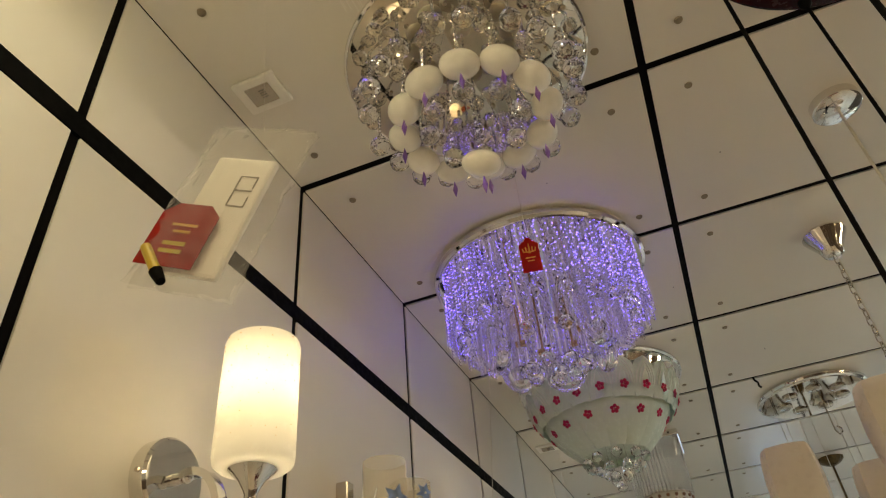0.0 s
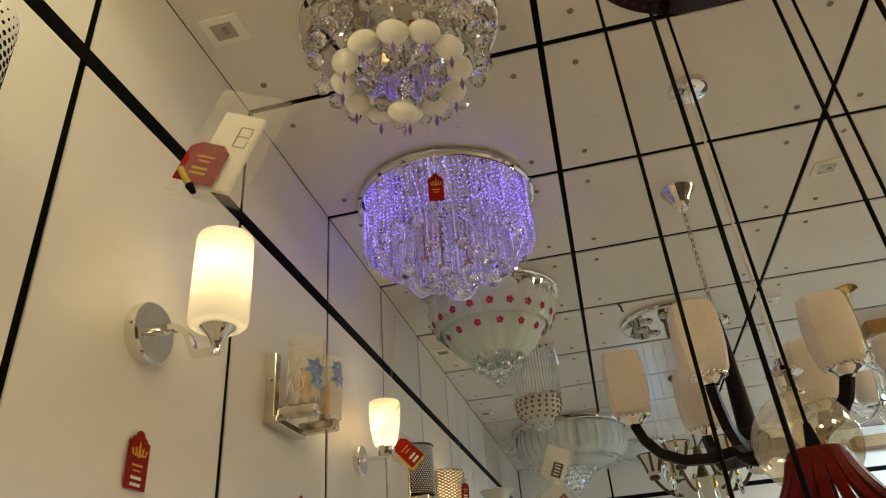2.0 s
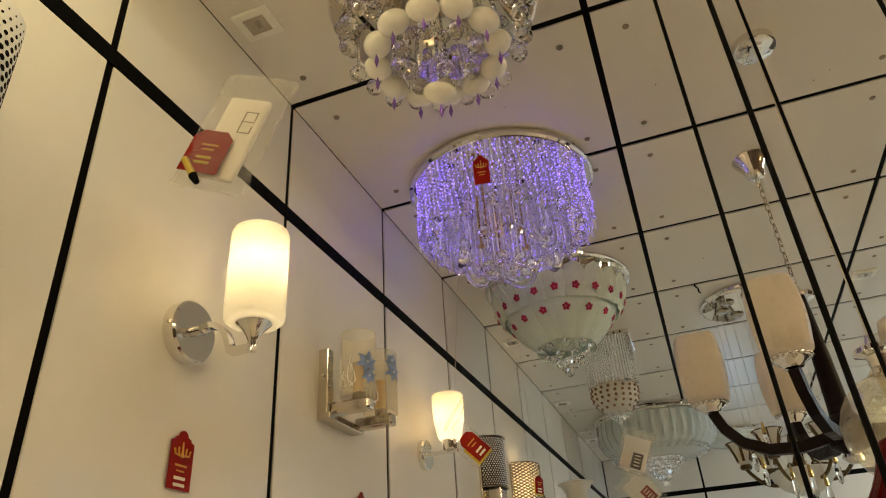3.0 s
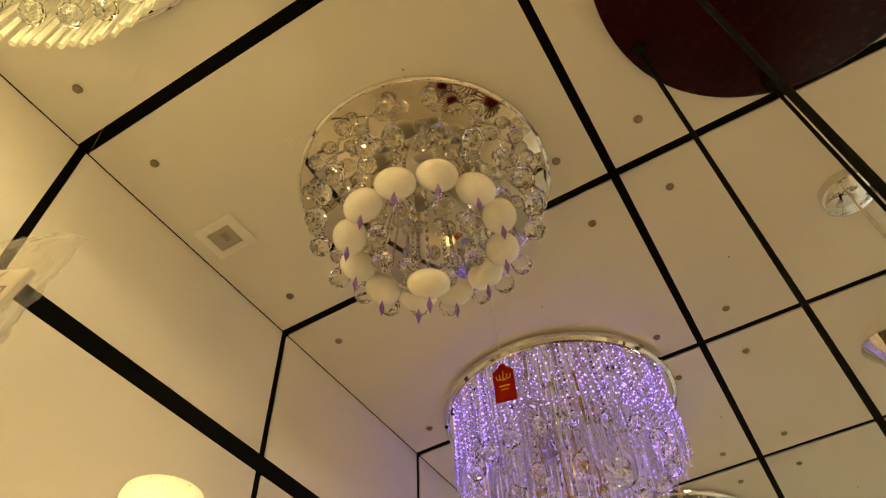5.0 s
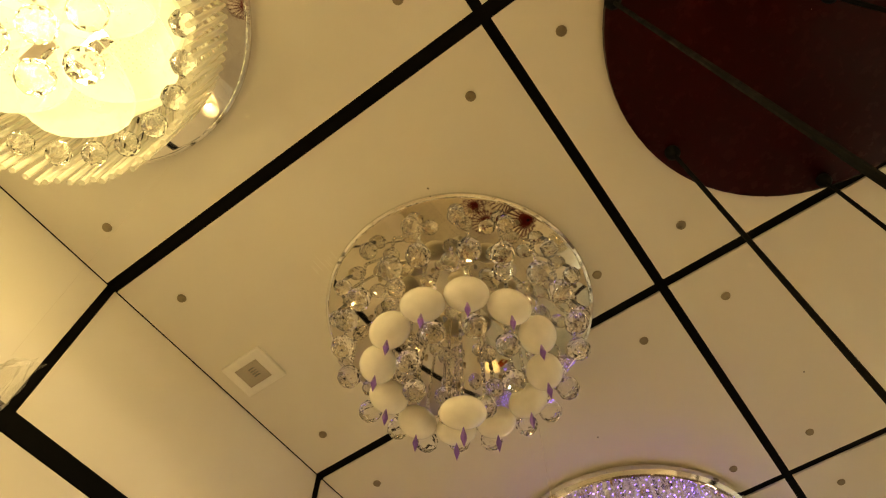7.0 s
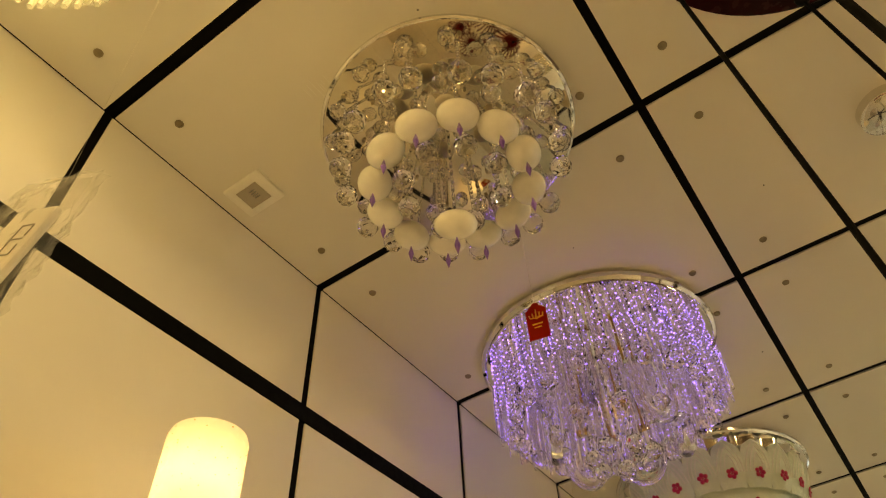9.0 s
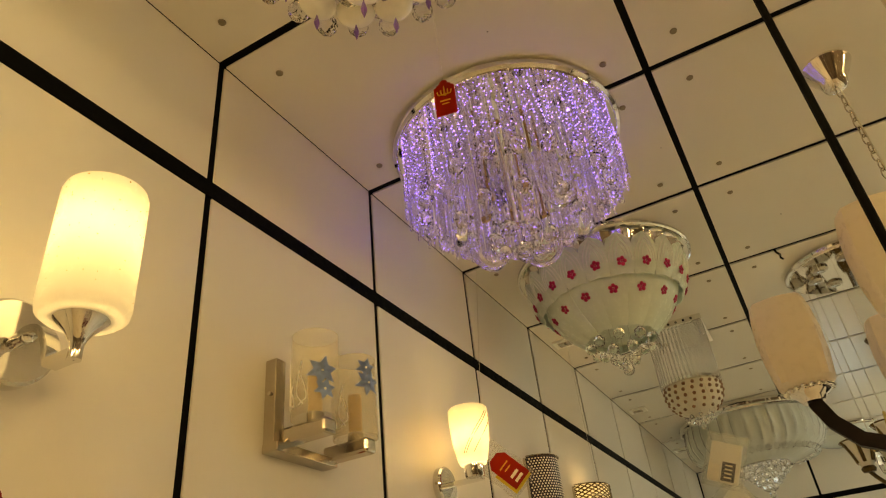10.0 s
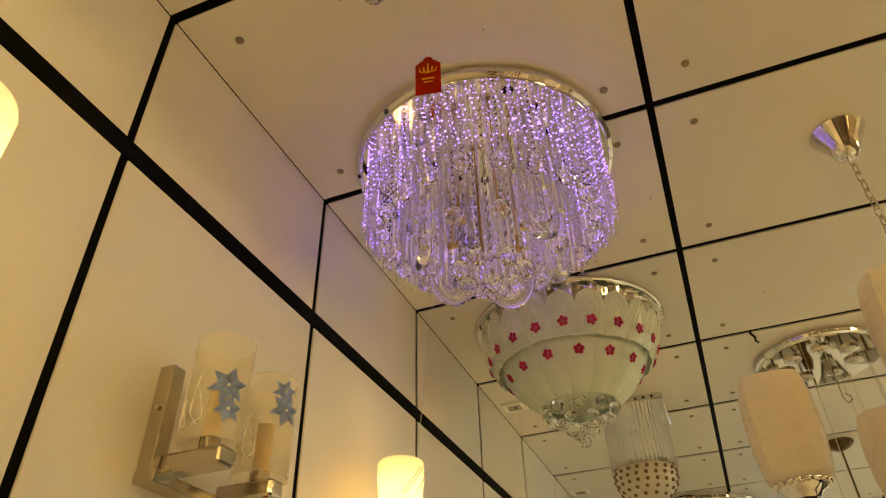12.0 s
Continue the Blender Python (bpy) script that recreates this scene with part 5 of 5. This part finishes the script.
# ---- bronze chandelier with bell glasses ----
def bronze_chandelier(x, y):
    ob = thing("chandelier", x, y, H, "antique bronze scroll chandelier with banded glass shades", "chandelier")
    bm = B()
    turned(bm, [(0.001, 0), (0.065, 0), (0.065, -0.01), (0.045, -0.03), (0.012, -0.045), (0.001, -0.046)], 32, wave=lambda a, k: 1 + 0.04 * math.cos(16 * a))
    part("canopy", bm, M_BRONZE, ob)
    bm = B()
    rod(bm, (0, 0, -0.04), (0, 0, -0.45), 0.006, None, 8)
    part("rod", bm, M_BRONZE, ob)
    bm = B()
    turned(bm, [(0.001, -0.44), (0.02, -0.45), (0.03, -0.50), (0.016, -0.56), (0.04, -0.62), (0.05, -0.68), (0.03, -0.72), (0.001, -0.73)], 28)
    part("stem", bm, M_BRONZE, ob, "turned bronze stem")
    bm = B()
    turned(bm, [(0.16, -0.655), (0.17, -0.66), (0.16, -0.70), (0.12, -0.75), (0.06, -0.78), (0.001, -0.785)], 40)
    part("bowl", bm, M_FROST, ob, "white glass bowl below the stem")
    for k in range(6):
        a = radians(180 + 60 * k)
        c, s = math.cos(a), math.sin(a)
        bm = B()
        pts = [(0.03, -0.66), (0.10, -0.72), (0.19, -0.715), (0.26, -0.665), (0.28, -0.615)]
        path = bend((pts[0][0], 0, pts[0][1]), (0.17, 0, -0.80), (pts[-1][0], 0, pts[-1][1]), 12)
        tube(bm, [(p.x * c, p.x * s, p.z) for p in path], 0.010, 8)
        sp = [(0.12 + 0.035 * (1 - 0.7 * t) * math.cos(9 * t), -0.66 + 0.035 * (1 - 0.7 * t) * math.sin(9 * t)) for t in [i / 16 for i in range(17)]]
        tube(bm, [(p[0] * c, p[0] * s, p[1]) for p in sp], 0.006, 6)
        part("arm", bm, M_BRONZE, ob, "scrolled bronze arm")
        ctr = (0.28 * c, 0.28 * s, -0.60)
        bm = B()
        turned(bm, [(0.001, -0.02), (0.028, -0.015), (0.034, 0.0), (0.026, 0.012), (0.001, 0.012)], 24, ctr)
        part("cup", bm, M_BRONZE, ob)
        bm = B()
        turned(bm, [(0.026, 0.01), (0.036, 0.03), (0.046, 0.07), (0.066, 0.12), (0.080, 0.135), (0.076, 0.135), (0.060, 0.115), (0.042, 0.07), (0.03, 0.03)], 36, ctr)
        sh = part("shade", bm, M_FROST, ob, "cream glass bell shade")
        for b, px, py in ring(6, 1.0, 0.4):
            bm = B()
            tube(bm, [(ctr[0] + px * r, ctr[1] + py * r, ctr[2] + z) for r, z in ((0.037, 0.03), (0.048, 0.07), (0.068, 0.12), (0.081, 0.135))], 0.0085, 6)
            part("metal_rib", bm, M_BRONZE, sh)
        bm = B()
        tube(bm, [(ctr[0] + 0.081 * math.cos(t), ctr[1] + 0.081 * math.sin(t), ctr[2] + 0.135) for t in [2 * math.pi * i / 32 for i in range(33)]], 0.0035, 6, False)
        part("metal_rim", bm, M_BRONZE, sh, "bronze rim on the glass")
    return ob


bronze_chandelier(1.38, 4.53)


# ---- gold-mounted chandelier at the side, with clear glass below ----
def glass_chandelier(x, y):
    ob = thing("chandelier", x, y, H, "gold-mounted chandelier with cream shades and clear glass", "chandelier")
    bm = B()
    turned(bm, [(0.001, 0), (0.060, 0), (0.060, -0.008), (0.030, -0.026), (0.010, -0.03), (0.001, -0.031)], 32)
    part("canopy", bm, M_BRASS, ob, "gold canopy")
    bm = B()
    rod(bm, (0, 0, -0.03), (0, 0, -0.40), 0.005, None, 8)
    part("rod", bm, M_BRASS, ob)
    bm = B()
    turned(bm, [(0.001, -0.40), (0.02, -0.41), (0.03, -0.5), (0.05, -0.58), (0.02, -0.66), (0.001, -0.67)], 24)
    part("stem", bm, M_CRYSTAL, ob, "clear glass stem")
    for k in range(6):
        a = radians(205 + 60 * k)
        c, s = math.cos(a), math.sin(a)
        bm = B()
        tube(bm, [(p.x * c, p.x * s, p.z) for p in bend((0.03, 0, -0.56), (0.16, 0, -0.74), (0.27, 0, -0.52), 10)], 0.008, 8)
        part("arm", bm, M_CRYSTAL, ob, "curved clear glass arm")
        bm = B()
        turned(bm, [(0.03, 0), (0.075, 0.02), (0.10, 0.06), (0.104, 0.065), (0.07, 0.03), (0.03, 0.008)], 36, (0.27 * c, 0.27 * s, -0.52), lambda t, q: 1 + 0.05 * math.cos(8 * t))
        part("glass_dish", bm, M_CRYSTAL, ob)
        bm = B()
        turned(bm, [(0.02, 0.0), (0.05, 0.01), (0.062, 0.05), (0.064, 0.11), (0.054, 0.15), (0.05, 0.148), (0.058, 0.11), (0.055, 0.05)], 36, (0.27 * c, 0.27 * s, -0.505))
        part("shade", bm, M_SHADE, ob, "cream glass shade")
    return ob


glass_chandelier(2.125, 3.49)


# ---- end wall: lit flower lamp, blue moon, bagged samples ----
def flower_panel(x, z):
    ob = thing("wall_lamp", x, FAR, z, "cool white lit flower-shaped acrylic lamp", "wall lamp")
    bm = B()
    seg = 96
    wave = lambda a, k: 1 + 0.055 * math.cos(8 * a)
    turned(bm, [(0.001, 0.012), (0.185, 0.012), (0.188, 0.018), (0.178, 0.036), (0.12, 0.043), (0.001, 0.045)], seg, wave=wave)
    bmesh.ops.transform(bm, matrix=Matrix.Rotation(radians(90), 4, "X"), verts=bm.verts[:])
    part("diffuser", bm, M_COOLLED, ob, "glowing white scalloped diffuser")
    bm = B()
    turned(bm, [(0.150, 0), (0.205, 0), (0.209, 0.006), (0.207, 0.016), (0.186, 0.018)], seg, wave=wave)
    bmesh.ops.transform(bm, matrix=Matrix.Rotation(radians(90), 4, "X"), verts=bm.verts[:])
    part("rim", bm, M_BLUERIM, ob, "pale blue glowing rim")
    bm = B()
    for r, rr in ((0.170, 0.0025),):
        tube(bm, [(r * wave(a, 0) * math.cos(a), -0.039, r * wave(a, 0) * math.sin(a)) for a in [2 * math.pi * i / 96 for i in range(97)]], rr, 6, False)
    for a, px, py in ring(8, 0.022):
        tube(bm, [(px + 0.014 * math.cos(t), -0.046, py + 0.014 * math.sin(t)) for t in [2 * math.pi * i / 14 for i in range(15)]], 0.002, 5, False)
    part("pattern", bm, M_GREYPRINT, ob, "fine grey outline and rosette")
    return ob


flower_panel(1.355, 1.965)


def moon_lamp(x, z):
    ob = thing("wall_lamp", x, FAR, z, "blue acrylic crescent moon wall lamp", "wall lamp")
    bm = B()
    n = 24
    out = [(0.11 * math.cos(t), 0.11 * math.sin(t)) for t in [radians(75) + radians(225) * i / n for i in range(n + 1)]]
    tip0, tip1 = out[0], out[-1]
    cx, cz = 0.055, 0.012
    r = math.hypot(tip0[0] - cx, tip0[1] - cz)
    a0, a1 = math.atan2(tip0[1] - cz, tip0[0] - cx), math.atan2(tip1[1] - cz, tip1[0] - cx) + 2 * math.pi
    inn = [(cx + r * math.cos(t), cz + r * math.sin(t)) for t in [a1 + (a0 - a1) * i / n for i in range(1, n)]]
    slab(bm, out + inn, -0.05, -0.02)
    part("crescent", bm, M_BLUE, ob, "glossy blue crescent", smooth=False)
    bm = B()
    rod(bm, (-0.06, -0.02, 0), (-0.06, 0, 0), 0.03, None, 20)
    part("mount", bm, M_WHITEPRINT, ob)
    return ob


moon_lamp(0.44, 1.95)


def bagged_sample(x, y, z, tilt, w, h, hang):
    ob = thing("bagged_sample", x, y, z, "empty-looking crumpled clear sample bag on the wall", "packaged fitting", "bagged samples")
    ob.matrix_basis = pose(x, y, z, 0, tilt, 0)
    bag_of(ob, w, h, x * 7)
    bm = B()
    tube(bm, [(0, 0, h * 0.2), (w * 0.15, -0.004, 0), (-w * 0.1, -0.004, -h * 0.2), (w * 0.05, 0, -h * 0.3)], 0.004, 6)
    part("small_fitting", bm, M_NICKEL, ob)
    bm = B()
    inv = ob.matrix_basis.inverted()
    tube(bm, [Vector((0, 0, h * 0.47)), inv @ Vector(hang)], 0.0006, 5)
    part("thread", bm, M_WHITECORD, ob)
    return ob


bagged_sample(0.35, FAR - 0.05, 2.13, 8, 0.06, 0.16, (0.35, FAR - 0.005, 2.30))
bagged_sample(0.58, FAR - 0.05, 2.07, -18, 0.11, 0.24, (0.56, FAR - 0.005, 2.30))
bagged_tag(1.16, FAR - 0.09, 2.14, 0, 8, (1.16, FAR - 0.02, 2.30))


def flush_glass(x, y):
    ob = thing("ceiling_lamp", x, y, H, "low round ribbed glass ceiling lamp", "ceiling lamp")
    round_plate(ob, 0.23, 0.03, M_MIRROR, "mirror-polished round plate")
    bm = B()
    turned(bm, [(0.215, -0.03), (0.215, -0.07), (0.17, -0.10), (0.08, -0.115), (0.001, -0.118)], 64, wave=lambda a, k: 1 + 0.015 * math.cos(24 * a))
    part("glass", bm, M_BOWL, ob)
    return ob


flush_glass(1.15, 6.35)


# ---- unseen fill lamps, added behind the camera and along the other side ----
def fill_drum_lamp(x, y, glow, label):
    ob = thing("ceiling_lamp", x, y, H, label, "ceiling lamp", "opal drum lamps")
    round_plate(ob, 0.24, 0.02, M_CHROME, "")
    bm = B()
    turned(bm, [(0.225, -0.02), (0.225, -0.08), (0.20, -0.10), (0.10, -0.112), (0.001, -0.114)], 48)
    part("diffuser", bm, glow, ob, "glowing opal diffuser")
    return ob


# added fill glow: warm near the camera, cool towards the far end
M_WARMFILL = mat("warm_fill_drum", (0.9, 0.86, 0.75), 0.3, emit=(1.0, 0.80, 0.52), strength=17.0, vary=0.02)
M_COOLFILL = mat("cool_fill_drum", (0.86, 0.9, 0.92), 0.3, emit=(0.58, 0.79, 1.0), strength=36.0, vary=0.02)
drum = fill_drum_lamp(0.9, -1.35, M_WARMFILL, "added round opal fill lamp on the ceiling, out of view")
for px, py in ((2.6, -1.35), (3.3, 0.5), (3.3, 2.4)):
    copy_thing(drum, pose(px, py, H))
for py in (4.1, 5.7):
    fill_drum_lamp(3.75, py, M_COOLFILL, "added cool white fill lamp on the ceiling, out of view")
# added wall lamps, never in view, that brighten the ceiling and left wall
for py in (-0.8, 0.6, 2.0, 3.4, 4.8, 6.2):
    cylinder_wall_lamp(RIGHT, py, 1.885, 180, "lit wall lamps on the other wall")
    lamp(RIGHT - 0.155, py, 1.97, 36.0, WARM if py < 4 else COOL, 0.05)

# three more added behind the camera, to light what faces it
for px in (0.7, 2.0, 3.3):
    cylinder_wall_lamp(px, BACK, 1.885, 90, "lit wall lamps on the other wall")
    lamp(px, BACK + 0.155, 1.97, 26.0, WARM, 0.05)

# ---- thin groove lines of a cupboard in the end wall ----
cupboard = tagged(new("cupboard_door"), "white flush cupboard door outlined by thin dark grooves", "door", kind="structure")
bm = B()
box(bm, (0.05, FAR - 0.0016, 0.9), (0.946, FAR - 0.0008, 2.0))
part("leaf", bm, M_PANEL, cupboard, smooth=False)
bm = B()
box(bm, (0.05, FAR - 0.0026, 1.995), (0.95, FAR - 0.0016, 2.0))
box(bm, (0.945, FAR - 0.0026, 0.9), (0.95, FAR - 0.0016, 1.995))
part("groove", bm, M_JOINT, cupboard, smooth=False)

# ---- panels and tiles, one by one ----
ROWS_Z = ((0.0, 1.112), (1.122, BAND - 0.020), (BAND + 0.020, H - 0.0015))
meshes = {}
for j, (ya, yb) in enumerate(zip(YS, YS[1:])):
    for k, (za, zb) in enumerate(ROWS_Z):
        if k not in meshes:
            bm = B()
            box(bm, (-0.0044, 0.009, za), (0.0, PITCH - 0.009, zb), 0.0008)
            meshes[k] = mesh_of(bm, "panel", M_PANEL, False)
        part("panel", meshes[k], None, wall_left, at=shift(0, ya, 0))
for i, (xa, xb) in enumerate(zip(XS, XS[1:])):
    for k, (za, zb) in enumerate(ROWS_Z):
        bm = B()
        box(bm, (xa + 0.009, FAR, za), (xb - 0.009, FAR + 0.0044, zb), 0.0008)
        part("panel", bm, M_PANEL, wall_far, smooth=False)
bm = B()
box(bm, (0.001, 0.001, -0.006), (0.599, 0.599, 0.0), 0.001)
me = mesh_of(bm, "tile", M_FLOOR, False)
for i in range(8):
    for j in range(17):
        if 0.6 * i < RIGHT - 0.3:
            part("tile", me, None, floor, at=shift(0.6 * i - 0.02, BACK + 0.6 * j - 0.02, 0))
